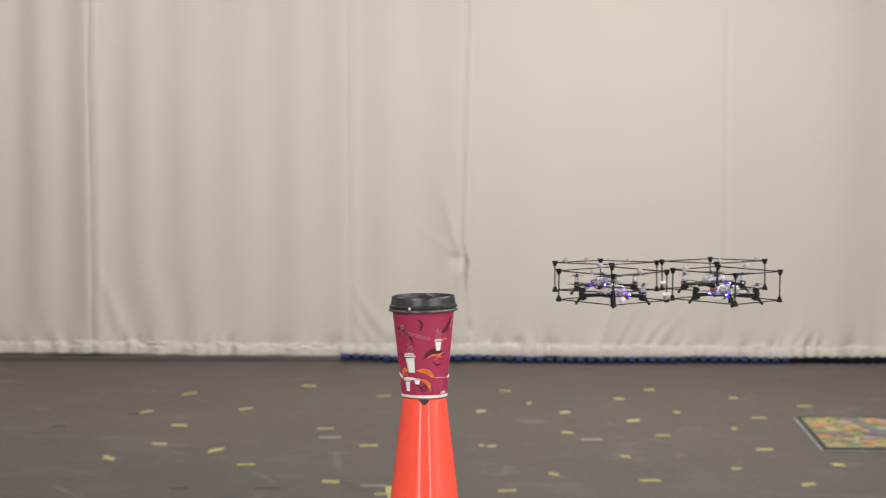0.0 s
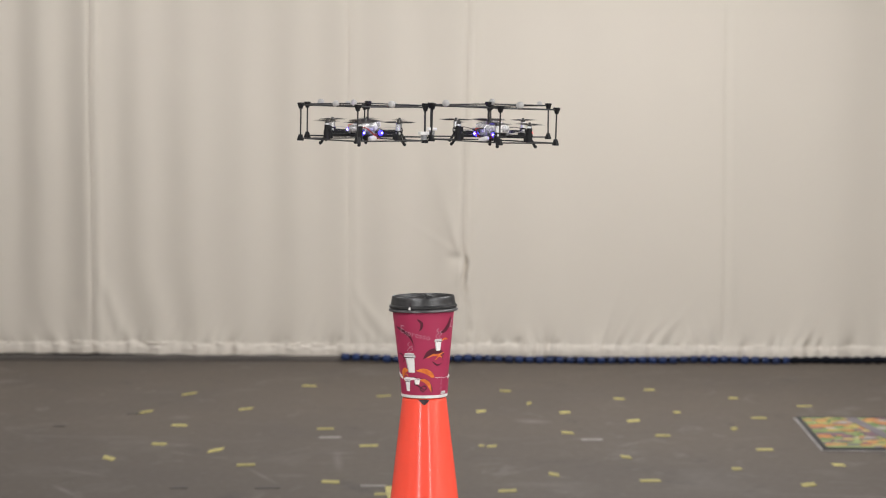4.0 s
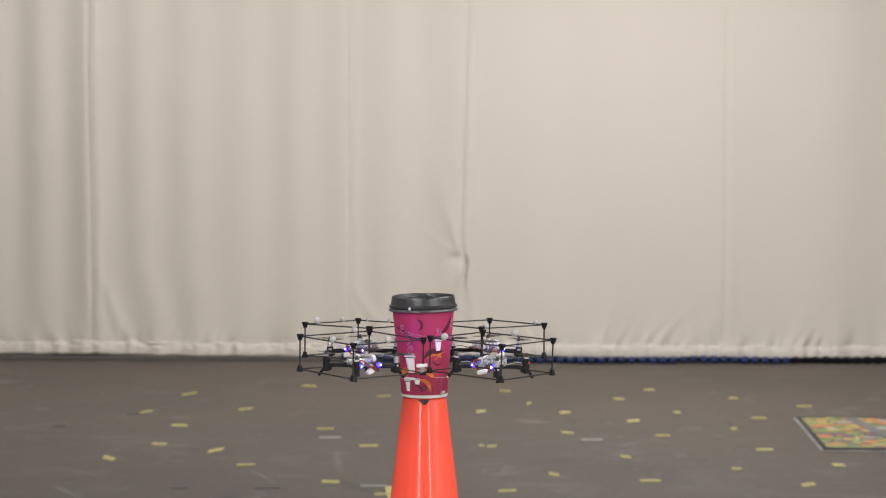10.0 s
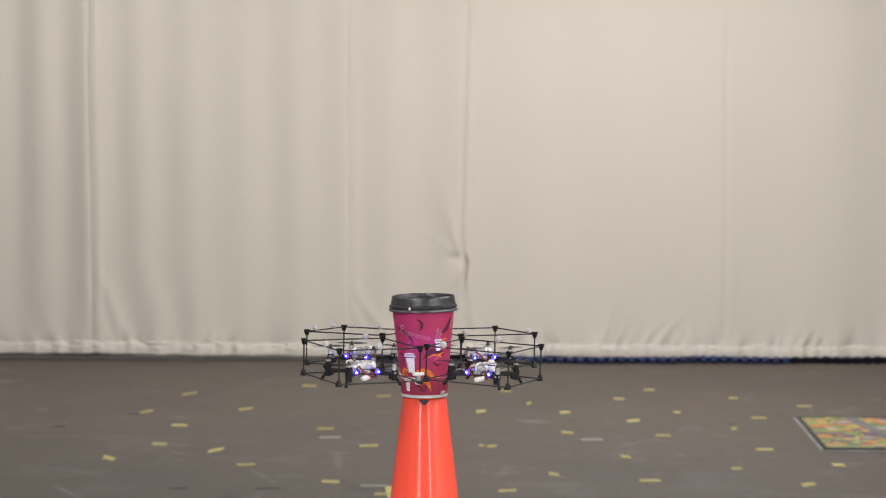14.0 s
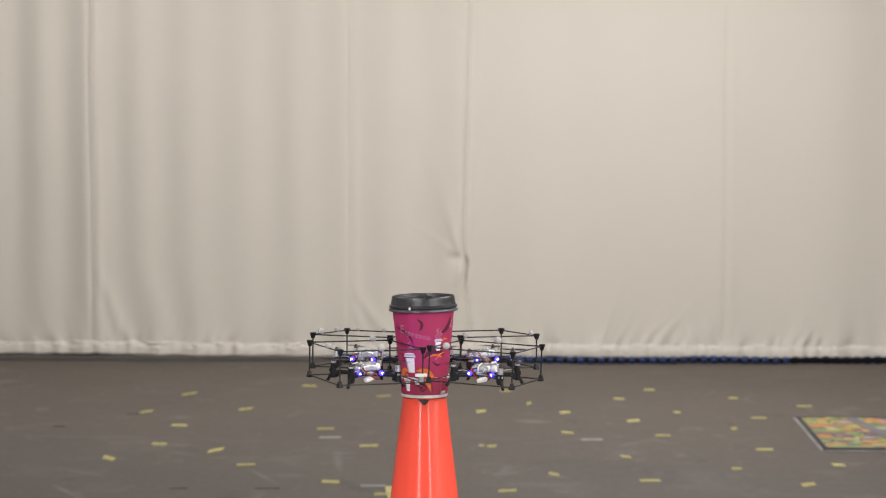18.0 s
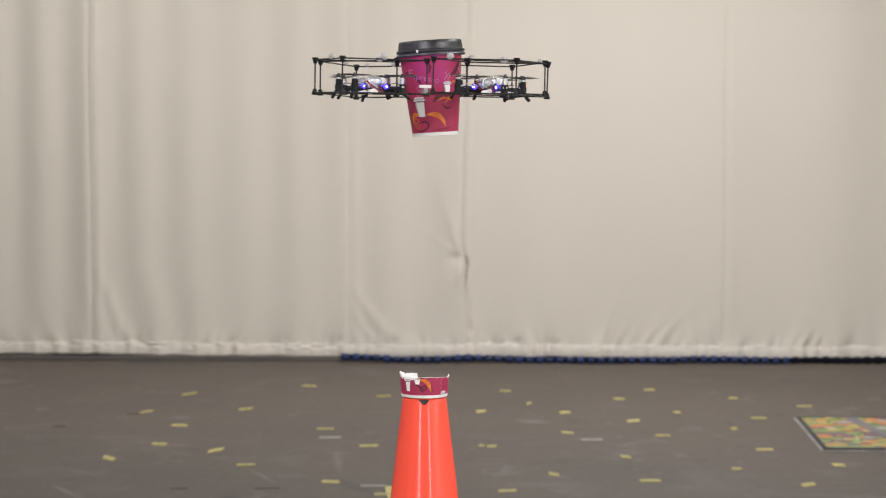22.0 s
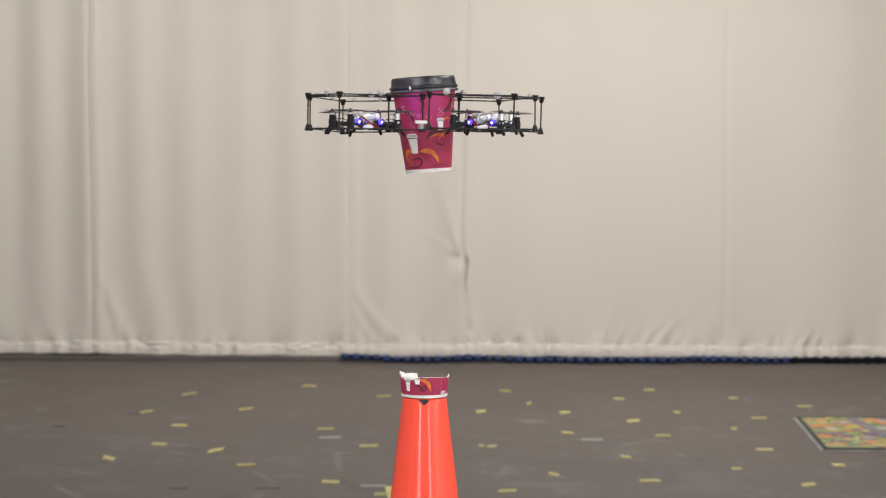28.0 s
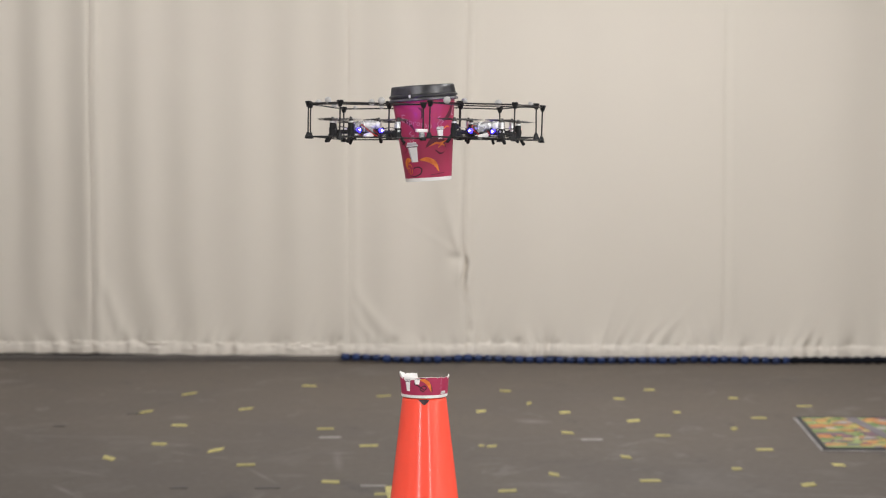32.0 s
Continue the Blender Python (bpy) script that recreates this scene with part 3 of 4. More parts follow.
def lettering(text, size, radius, u, z, turn, parent, mat, label, shear=0.0):
    cu = bpy.data.curves.new("text", "FONT")
    cu.body, cu.size, cu.space_character, cu.shear, cu.resolution_u, cu.offset = text, size, 1.05, shear, 3, -0.00016
    tmp = bpy.data.objects.new("text", cu)
    me = bpy.data.meshes.new_from_object(tmp)
    bm = bmesh.new()
    bm.from_mesh(me)
    bpy.data.objects.remove(tmp)
    bpy.data.meshes.remove(me)
    c, s = math.cos(radians(turn)), math.sin(radians(turn))
    for v in bm.verts:
        x, y = v.co.x, v.co.y
        v.co = on(radius, u + c * x - s * y, z + s * x + c * y, 0.0006)
    part("lettering", bm, mat, parent, label, smooth=False)


def cup_icon(radius, u, z, w, h, parent, lean=0.0):
    """A little drawn cup with its lid, its foot pushed aside by lean."""
    def at(fu, fz):
        return (u + w * fu + lean * (1 - fz), z + h * fz)

    def quad(name, rows, off, mat):
        part(name, patch(radius, [(at(a, fz), at(b, fz)) for a, b, fz in rows], off), mat, parent)

    quad("printed_cup", ((-0.33, 0.33, 0.0), (-0.46, 0.46, 0.76)), 0.0006, INKWHITE)
    quad("printed_shade", ((-0.33, -0.22, 0.01), (-0.46, -0.34, 0.74)), 0.0008, INKGREY)
    quad("printed_lid", ((-0.52, 0.52, 0.75), (-0.52, 0.52, 0.81)), 0.0009, INKBLACK)
    quad("printed_lid", ((-0.58, 0.58, 0.81), (-0.54, 0.54, 0.88), (-0.44, 0.44, 1.0)), 0.0007, INKGREY)
    quad("printed_lid_line", ((-0.58, 0.58, 0.80), (-0.58, 0.58, 0.835)), 0.0011, INKWHITE)
    quad("printed_lid_line", ((-0.46, 0.46, 0.965), (-0.43, 0.43, 1.0)), 0.0009, INKWHITE)


def steam(radius, u, z, h, parent):
    part("printed_steam", stroke(radius, [(u, z), (u - 0.002, z + h * 0.25), (u + 0.002, z + h * 0.55), (u - 0.001, z + h * 0.8), (u + 0.002, z + h)], 0.0007), INKPINK, parent)


def crescent(radius, pts, wide, parent, edge=True):
    part("printed_swoosh", stroke(radius, pts, lambda t: 0.0006 + wide * math.sin(math.pi * t) ** 0.8, 0.0006), INKORANGE, parent)
    if edge:
        out = [(u + 0.0011, z + 0.0012) for u, z in pts]
        part("printed_shadow", stroke(radius, out, lambda t: 0.0004 + wide * 0.55 * math.sin(math.pi * t), 0.0004), INKBLACK, parent)


def cut_cup():
    ob = base("cut_cup_base", "cut-off maroon paper cup bottom with torn edge, on the cone", "cup", m=pose(CX, 0, CONE_TOP + 0.0005))

    def rim(a):
        a = (a + math.pi) % (2 * math.pi) - math.pi
        h = 0.0272 + 0.0009 * math.sin(3 * a + 1) + 0.0010 * noise.noise((a * 6.0, 1.0, 2.0))
        h += 0.0055 * math.exp(-((a + 1.6) / 0.35) ** 2) + 0.0020 * math.exp(-((a - 1.4) / 0.22) ** 2)
        if a > 1.8 or a < -2.85:
            h -= 0.009
        elif a < -2.0:
            h += 0.0022 * noise.noise((a * 7.0, 3.0, 2.0))
        return h

    seg = 96
    for name, off, mat, label in (("outer_wall", 0.0, PAPER, ""), ("inner_wall", -0.0007, PAPERWHITE, "white uncoated inside")):
        bm = bmesh.new()
        rows = []
        for j in range(9):
            t = j / 8
            row = []
            for k in range(seg):
                a = 2 * math.pi * k / seg
                z = 0.004 + (rim(a) + (0.0005 if off else 0) - 0.004) * t
                r = stub_r(z) + off
                row.append(bm.verts.new((r * math.sin(a), -r * math.cos(a), z)))
            rows.append(row)
        for ra, rb in zip(rows, rows[1:]):
            for k in range(seg):
                bm.faces.new((ra[k], ra[(k + 1) % seg], rb[(k + 1) % seg], rb[k]))
        part(name, bm, mat, ob, label)
    bm = bmesh.new()
    lathe(bm, [(stub_r(0.0) - 0.001, 0.0), (stub_r(0.0) + 0.0002, 0.0005), (stub_r(0.004) + 0.0003, 0.0042), (stub_r(0.004) - 0.0012, 0.0046)], 64)
    part("bottom_rim", bm, PAPERWHITE, ob, "white rolled bottom rim")
    bm = bmesh.new()
    lathe(bm, [(0.0, 0.006), (0.018, 0.006), (0.0305, 0.0062), (0.0305, 0.004)], 48)
    part("bottom_disc", bm, PAPERWHITE, ob)
    # torn flaps
    for a0, a1, h in ((-1.45, -1.05, 0.0035), (-0.95, -0.35, 0.0022), (1.2, 1.5, 0.0028)):
        bm = bmesh.new()
        rows = []
        for k in range(13):
            a = a0 + (a1 - a0) * k / 12
            top = h * math.sin(math.pi * k / 12) ** 0.5 * (0.7 + 0.5 * noise.noise((a * 17.0, 2.0, 1.0)))
            rows.append([bm.verts.new(((stub_r(z) + o) * math.sin(a), -(stub_r(z) + o) * math.cos(a), z)) for z, o in
                         ((rim(a) - 0.0022, 0.0003), (rim(a) - 0.0002, 0.0008), (rim(a) + top, 0.0004 - top * 0.25), (rim(a) - 0.0002, -0.0010))])
        for ra, rb in zip(rows, rows[1:]):
            for c in range(4):
                bm.faces.new((ra[c], ra[(c + 1) % 4], rb[(c + 1) % 4], rb[c]))
        bm.faces.new(rows[0]), bm.faces.new(rows[-1])
        part("torn_flap", bm, PAPERWHITE, ob, "frayed white torn paper")
    cup_icon(stub_r, -0.0262, 0.0095, 0.0095, 0.0165, ob)
    cup_icon(stub_r, -0.0105, 0.0190, 0.0095, 0.0080, ob)
    crescent(stub_r, [(-0.0075, 0.0255), (0.0015, 0.0235), (0.0075, 0.0175), (0.0105, 0.0090)], 0.0048, ob)
    part("printed_swirl", stroke(stub_r, [(-0.016, 0.020), (-0.009, 0.017), (-0.004, 0.014), (0.001, 0.0115), (0.003, 0.015), (-0.001, 0.017), (-0.006, 0.012), (0.0, 0.009)], 0.0014), INKBLACK, ob)
    part("printed_swirl", stroke(stub_r, [(0.0005, 0.0245), (0.0075, 0.0215), (0.0115, 0.0150), (0.0120, 0.0085)], 0.0009), INKBLACK, ob)
    part("printed_code", patch(stub_r, [((0.0275, 0.0055), (0.038, 0.0055)), ((0.0275, 0.0092), (0.038, 0.0092))], 0.0006), INKWHITE, ob)
    for k in range(5):
        part("printed_bar", patch(stub_r, [((0.0285 + 0.0018 * k, 0.006), (0.0290 + 0.0018 * k, 0.006)), ((0.0285 + 0.0018 * k, 0.0088), (0.0290 + 0.0018 * k, 0.0088))], 0.0008, 1), INKBLACK, ob)
    part("side_seam", stroke(stub_r, [(0.0272, 0.0055), (0.0272, 0.018), (0.0274, 0.029)], 0.0004), INKPINK, ob)


cut_cup()


def coffee_cup():
    ob = base("coffee_cup", "maroon printed paper coffee cup with a black plastic lid", "cup", m=pose(CX, 0, CONE_TOP + CUP_LIFT, 0, -0.8, 0))
    bm = bmesh.new()
    lathe(bm, [(cup_r(0.0045), 0.0045), (cup_r(0.03), 0.03), (cup_r(0.06), 0.06), (cup_r(0.09), 0.09), (cup_r(0.1085), 0.1085), (cup_r(0.1085) - 0.001, 0.1085), (cup_r(0.06) - 0.001, 0.06), (cup_r(0.006) - 0.001, 0.006)], 96)
    part("cup_wall", bm, PAPER, ob)
    bm = bmesh.new()
    lathe(bm, [(cup_r(0.0) - 0.0012, 0.003), (cup_r(0.0) - 0.0010, 0.0), (cup_r(0.0) + 0.0002, 0.0003), (cup_r(0.0045) + 0.0002, 0.0047), (cup_r(0.0045) - 0.0012, 0.0048)], 96)
    part("bottom_rim", bm, PAPERWHITE, ob, "white rolled bottom rim")
    bm = bmesh.new()
    lathe(bm, [(0.0, 0.004), (0.029, 0.004), (0.029, 0.003), (0.0, 0.003)], 64)
    part("bottom_disc", bm, PAPERWHITE, ob)
    # lid
    bm = bmesh.new()
    lathe(bm, [(0.0428, 0.1080), (0.0436, 0.1096), (0.0438, 0.1108), (0.0456, 0.1116), (0.0457, 0.1135), (0.0446, 0.1146), (0.0434, 0.1151),
               (0.0431, 0.1169), (0.0424, 0.1221), (0.0419, 0.1254), (0.0410, 0.1264), (0.0400, 0.1261), (0.0392, 0.1241), (0.0385, 0.1217), (0.030, 0.1215), (0.015, 0.1216), (0.0, 0.1216)], 96)
    lid = part("lid", bm, LID, ob, "scuffed black plastic lid")
    bm = bmesh.new()
    lathe(bm, [(0.0425, 0.1060), (0.0454, 0.1062), (0.0463, 0.1070), (0.0462, 0.1082), (0.0452, 0.1095), (0.0440, 0.1099), (0.0428, 0.1096)], 96, None)
    part("brim", bm, LIDWORN, lid, "worn grey edge of the lid")
    bm = box(bmesh.new(), (0.012, 0.006, 0.004), pose(0.006, 0.026, 0.1228, 0, 0, 0), 0.0012)
    part("sip_rise", bm, LID, lid)
    bm = box(bmesh.new(), (0.0022, 0.0030, 0.0040), pose(-0.0175, -0.0428, 0.1120, 0, 0, -22), 0.0006)
    part("lid_tab", bm, PAPERWHITE, lid, "pale tab")
    part("lid_crease", rod(bmesh.new(), (-0.0170, -0.0402, 0.1155), (-0.0150, -0.0392, 0.1205), 0.0006), INKBLACK, lid)
    z0 = -CUP_LIFT
    lettering("E", 0.0150, cup_r, -0.0330, 0.0872 + z0 + 0.004, -9, ob, INKPINK, "pale lettering reading Espresso")
    lettering("spresso", 0.0108, cup_r, -0.0255, 0.0858 + z0 + 0.003, -14, ob, INKPINK, "pale lettering reading Espresso")
    lettering("L", 0.018, cup_r, 0.0370, 0.0975 + z0, -14, ob, INKPINK, "pale letter", 0.2)
    swirls = ((((-0.007, 0.109), (-0.002, 0.104), (-0.0025, 0.097), (-0.006, 0.092)), 0.0030), (((-0.040, 0.098), (-0.030, 0.094), (-0.018, 0.086), (-0.012, 0.072)), 0.0042),
              (((0.040, 0.110), (0.036, 0.100), (0.028, 0.092), (0.018, 0.090)), 0.0058), (((-0.041, 0.062), (-0.034, 0.061), (-0.030, 0.054), (-0.036, 0.050)), 0.0016),
              (((0.006, 0.062), (0.016, 0.066), (0.026, 0.060), (0.030, 0.052)), 0.0016), (((0.012, 0.052), (0.020, 0.047), (0.029, 0.050)), 0.0020))
    for pts, w in swirls:
        part("printed_swirl", stroke(cup_r, [(u, z + z0) for u, z in pts], lambda t, w=w: 0.0005 + w * math.sin(math.pi * min(1, t + 0.08)), 0.0003), PAPERDARK, ob)
    cup_icon(cup_r, -0.0205, 0.0375 + z0, 0.0155, 0.0260, ob, 0.0022)
    steam(cup_r, -0.0205, 0.0640 + z0, 0.014, ob)
    steam(cup_r, -0.0165, 0.0635 + z0, 0.010, ob)
    cup_icon(cup_r, 0.0195, 0.0665 + z0, 0.0100, 0.0155, ob, 0.0005)
    steam(cup_r, 0.0180, 0.0830 + z0, 0.013, ob)
    steam(cup_r, 0.0225, 0.0830 + z0, 0.010, ob)
    # bean with orange streaks
    part("printed_bean", stroke(cup_r, [(-0.001, 0.0555 + z0), (0.008, 0.064 + z0), (0.020, 0.066 + z0), (0.031, 0.0605 + z0)], lambda t: 0.0006 + 0.0075 * math.sin(math.pi * t), 0.0004), PAPERDARK, ob)
    crescent(cup_r, [(0.004, 0.0570 + z0), (0.013, 0.0610 + z0), (0.020, 0.0605 + z0), (0.030, 0.0640 + z0)], 0.0022, ob, False)
    crescent(cup_r, [(0.016, 0.0545 + z0), (0.022, 0.0590 + z0), (0.027, 0.0570 + z0)], 0.0014, ob, False)
    crescent(cup_r, [(0.0245, 0.0790 + z0), (0.030, 0.0820 + z0), (0.036, 0.0805 + z0)], 0.0018, ob, False)
    # big orange arch over the lower cups
    crescent(cup_r, [(-0.0110, 0.0400 + z0), (0.000, 0.0400 + z0), (0.0105, 0.0345 + z0), (0.0170, 0.0235 + z0)], 0.0062, ob)
    crescent(cup_r, [(-0.0365, 0.0300 + z0), (-0.0345, 0.0370 + z0), (-0.029, 0.0405 + z0), (-0.0235, 0.0400 + z0)], 0.0064, ob)
    crescent(cup_r, [(-0.0345, 0.0240 + z0), (-0.0320, 0.0300 + z0), (-0.0290, 0.0285 + z0), (-0.0300, 0.0230 + z0), (-0.0260, 0.0225 + z0), (-0.0235, 0.0290 + z0)], 0.0009, ob, False)
    part("printed_leaf", stroke(cup_r, [(-0.0355, 0.0285 + z0), (-0.0325, 0.0340 + z0), (-0.0270, 0.0345 + z0), (-0.0245, 0.0310 + z0)], 0.0012), INKORANGE, ob)
    part("printed_swirl", stroke(cup_r, [(-0.031, 0.020 + z0), (-0.022, 0.0185 + z0), (-0.012, 0.0215 + z0), (-0.009, 0.0270 + z0), (-0.013, 0.0305 + z0), (-0.020, 0.0300 + z0), (-0.023, 0.0275 + z0)], lambda t: 0.0006 + 0.0014 * math.sin(math.pi * t)), INKBLACK, ob)
    for u in (0.004, 0.0085, 0.013, 0.0175, 0.022):
        part("printed_bar", patch(cup_r, [((u, 0.0190 + z0 + 0.1 * (u - 0.004)), (u + 0.004, 0.0194 + z0 + 0.1 * (u - 0.004))), ((u, 0.0199 + z0 + 0.1 * (u - 0.004)), (u + 0.004, 0.0203 + z0 + 0.1 * (u - 0.004)))], 0.0005, 2), PAPERDARK, ob)
    return ob


CUP = coffee_cup()

# ---- quadrotor modules ----
SIDE, GAP, TALL = 0.114, 0.006, 0.0432


def corner_block(top):
    bm = bmesh.new()
    s = 1 if top else -1
    bmesh.ops.create_cone(bm, cap_ends=True, segments=4, radius1=0.0026 if top else 0.0050, radius2=0.0050 if top else 0.0026, depth=0.0075, matrix=pose(0, 0, -0.0015 * s, 0, 0, 45))
    box(bm, (0.0066, 0.0066, 0.0024), pose(0, 0, 0.0018 * s), 0.0005)
    bmesh.ops.bevel(bm, geom=[e for e in bm.edges if e.calc_length() > 0.005], offset=0.0004, segments=1, affect="EDGES")
    return bm


def blade():
    bm = bmesh.new()
    for s in (1, -1):
        rows = []
        for k in range(9):
            t = k / 8
            r = 0.0025 + 0.020 * t
            w = 0.0016 + 0.0034 * math.sin(math.pi * min(1, 0.15 + 0.8 * t)) if k < 8 else 0.0010
            tilt = 0.50 - 0.30 * t
            rows.append([bm.verts.new((s * r, s * w * q * math.cos(tilt), w * q * math.sin(tilt) + zz)) for q, zz in ((-0.5, 0.0003), (0.5, 0.0003), (0.5, -0.0003), (-0.5, -0.0003))])
        for ra, rb in zip(rows, rows[1:]):
            for c in range(4):
                bm.faces.new((ra[c], ra[(c + 1) % 4], rb[(c + 1) % 4], rb[c]))
        bm.faces.new(rows[0]), bm.faces.new(rows[-1])
    cyl(bm, 0.0024, 0.0016, 0.0052, seg=12)
    cyl(bm, 0.0030, 0.0030, 0.0014, pose(0, 0, -0.0016), seg=12)
    return bm


BLOCK_TOP, BLOCK_LOW = mesh_of("corner_block", corner_block(True), BLACK), mesh_of("corner_block", corner_block(False), BLACK)
BLADE = mesh_of("propeller", blade(), PROP)
PROPS = []


def shared(name, me, parent, m):
    ob = new(name, me)
    ob.parent = parent
    ob.matrix_basis = m
    return ob


def quadrotor(side_sign, markers, label, front=False, hinge=False, red=False):
    """Local x points away from the gripper's middle; the origin lies in the plane of the lower rods."""
    ob = base("quadrotor", label, "drone", "four quadrotors docked as a gripper")
    h = SIDE / 2
    corners = [(-h, -h), (-h, h), (h, h), (h, -h)]
    for x, y in corners:
        shared("corner_block", BLOCK_TOP, ob, pose(x, y, TALL))
        shared("corner_block", BLOCK_LOW, ob, pose(x, y, 0))
        part("post", rod(bmesh.new(), (x, y, 0.003), (x, y, TALL - 0.003), 0.00105), CARBON, ob)
    for (xa, ya), (xb, yb) in zip(corners, corners[1:] + corners[:1]):
        for z in (0.0, TALL):
            part("rod", rod(bmesh.new(), (xa, ya, z), (xb, yb, z), 0.0009), CARBON, ob)
    for c, t, r in markers:
        (xa, ya), (xb, yb) = corners[c], corners[(c + 1) % 4]
        x, y = xa + (xb - xa) * t, ya + (yb - ya) * t
        bm = ball(bmesh.new(), r * 0.93, pose(x, y, TALL + r * 0.65), 14, 9)
        mk = part("marker", bm, MARKER, ob, "grey reflective tracking marker")
        part("marker_foot", cyl(bmesh.new(), 0.0022, 0.0012, 0.003, pose(x, y, TALL + 0.0014), 10), BLACK, mk)
    # white clip at the middle hinge
    if hinge:
        clip = part("clip", box(bmesh.new(), (0.0155, 0.0050, 0.0040), pose(-h + 0.0020, h, 0.0098), 0.0008), PLUG, ob, "white plastic hinge clip")
        part("clip_pin", box(bmesh.new(), (0.0058, 0.0056, 0.0070), pose(-h + 0.0020, h, 0.0044), 0.0008), CHIP, clip)
    # airframe; its tail with the two blue lights points to local side_sign * y
    q = Matrix.Rotation(radians(90 * side_sign), 4, "Z")
    bm = box(bmesh.new(), (0.029, 0.027, 0.0016), q @ pose(0, 0, 0.0062), 0.0004)
    board = part("circuit_board", bm, BOARD, ob, "black populated circuit board")
    rnd = random.Random(5)
    for k in range(7):
        part("component", box(bmesh.new(), (0.003 + 0.004 * rnd.random(), 0.002 + 0.003 * rnd.random(), 0.0014), q @ pose(-0.011 + 0.0037 * k, (rnd.random() - 0.5) * 0.02, 0.0076), 0.0002), CHIP, board)
    for k in range(2):
        part("pin_header", box(bmesh.new(), (0.020, 0.0024, 0.0065), q @ pose(0, -0.0105 + 0.021 * k, 0.0075), 0.0003), BLACK, board)
    for sx in (-1, 1):
        for sy in (-1, 1):
            a = math.atan2(sy, sx)
            mx, my = 0.046 * math.cos(a), 0.046 * math.sin(a)
            turn = pose(0, 0, 0, 0, 0, math.degrees(a))
            bm = box(bmesh.new(), (0.030, 0.0042, 0.0030), turn @ pose(0.030, 0, 0.0062), 0.0006)
            box(bm, (0.022, 0.0020, 0.0016), turn @ pose(0.030, 0, 0.0086))
            part("arm", bm, BLACK, ob)
            bm = cyl(bmesh.new(), 0.0044, 0.0041, 0.0085, pose(mx, my, 0.0033), 14)
            cyl(bm, 0.0042, 0.0042, 0.0022, pose(mx, my, 0.0112), 14)
            for k in range(3):
                b = a + (0.4 if side_sign > 0 else -0.4) + 2.1 * k
                box(bm, (0.0020, 0.0026, 0.0050), pose(mx + 0.0035 * math.cos(b), my + 0.0035 * math.sin(b), 0.0085, 0, 0, math.degrees(b)))
            if front and (sx == 1 if side_sign == 1 else (sx, sy) != (1, -1)):
                cyl(bm, 0.0038, 0.00365, 0.0125, pose(mx, my, 0.0120), 14)
                box(bm, (0.0046, 0.0040, 0.0060), turn @ pose(0.0425, 0.001, 0.0140), 0.0006)
            box(bm, (0.0086, 0.0056, 0.0088), turn @ pose(0.0432, 0, 0.0046), 0.0008)
            mount = part("motor_mount", bm, BLACK, ob)
            bm = box(bmesh.new(), (0.0036, 0.0034, 0.0135), turn @ pose(0.0508, 0, -0.0002, 0, -33, 0), 0.0007)
            part("landing_foot", ball(bm, 0.0023, turn @ pose(0.0545, 0, -0.0054), 10, 7), BLACK, mount)
            bm = cyl(bmesh.new(), 0.0035, 0.0035, 0.0155, pose(mx, my, 0.0128), 16)
            motor = part("motor", bm, STEEL, ob, "silver motor can")
            part("shaft", cyl(bmesh.new(), 0.0006, 0.0006, 0.004, pose(mx, my, 0.0222), 8), STEEL, motor)
            pr = shared("propeller", BLADE, ob, pose(mx, my, 0.0232))
            PROPS.append((pr, mx, my, 1 if sx * sy > 0 else -1, 37 * (sx + 2 * sy)))
            w = curve_pts([(mx * 0.93, my * 0.93, 0.012), (mx * 0.7, my * 0.7 + 0.003, 0.013), (mx * 0.4, my * 0.4, 0.009)], 5)
            part("motor_wire", sweep(bmesh.new(), w, 0.0005, 6), GREYWIRE if sx * sy > 0 else CARBON, ob)
    bm = pillow(bmesh.new(), (0.023, 0.038, 0.0108), Matrix(), 0.5, 40, 20)
    for v in bm.verts:
        x, y, z = v.co
        v.co += Vector((0.5, 0.5, 1.0)) * (0.0016 * noise.noise((x * 160, y * 110, 3 + side_sign)) + 0.0007 * noise.noise((x * 420, y * 300, 9.0)))
        v.co.z += 0.0012 * math.copysign(1, z) * math.exp(-(y / 0.009) ** 2)
        v.co = q @ pose(-0.001, 0, 0.0150, 5, 0, 3) @ v.co
    cell = part("battery", bm, CELL, ob, "silver wrapped battery")
    part("battery_tape", pillow(bmesh.new(), (0.0225, 0.007, 0.0098), q @ pose(-0.001, 0.0140, 0.0160, 5, 0, 3), 0.4), PLUG, cell, "white tape band")
    part("battery_strap", sweep(bmesh.new(), [q @ p for p in curve_pts([(-0.0125, -0.006, 0.006), (-0.012, -0.006, 0.0175), (0.0, -0.006, 0.0206), (0.0115, -0.006, 0.0175), (0.012, -0.006, 0.006)], 6)], 0.0009, 6), PLUG, cell)
    for k, (mat, s) in enumerate(((REDWIRE, 0.0), (CARBON, 0.0018))):
        w = curve_pts([(0.012, -0.010 + s, 0.016), (0.022, -0.012 + s, 0.0150 - 0.4 * s), (0.0275, -0.004 + s, 0.0070), (0.0255, 0.006 + 1.4 * s, 0.0020 + 0.3 * s), (0.018, 0.011 + s, 0.0045), (0.013, 0.006 + s, 0.010)], 8)
        part("battery_wire", sweep(bmesh.new(), [q @ p for p in w], 0.00065, 6), mat, cell)
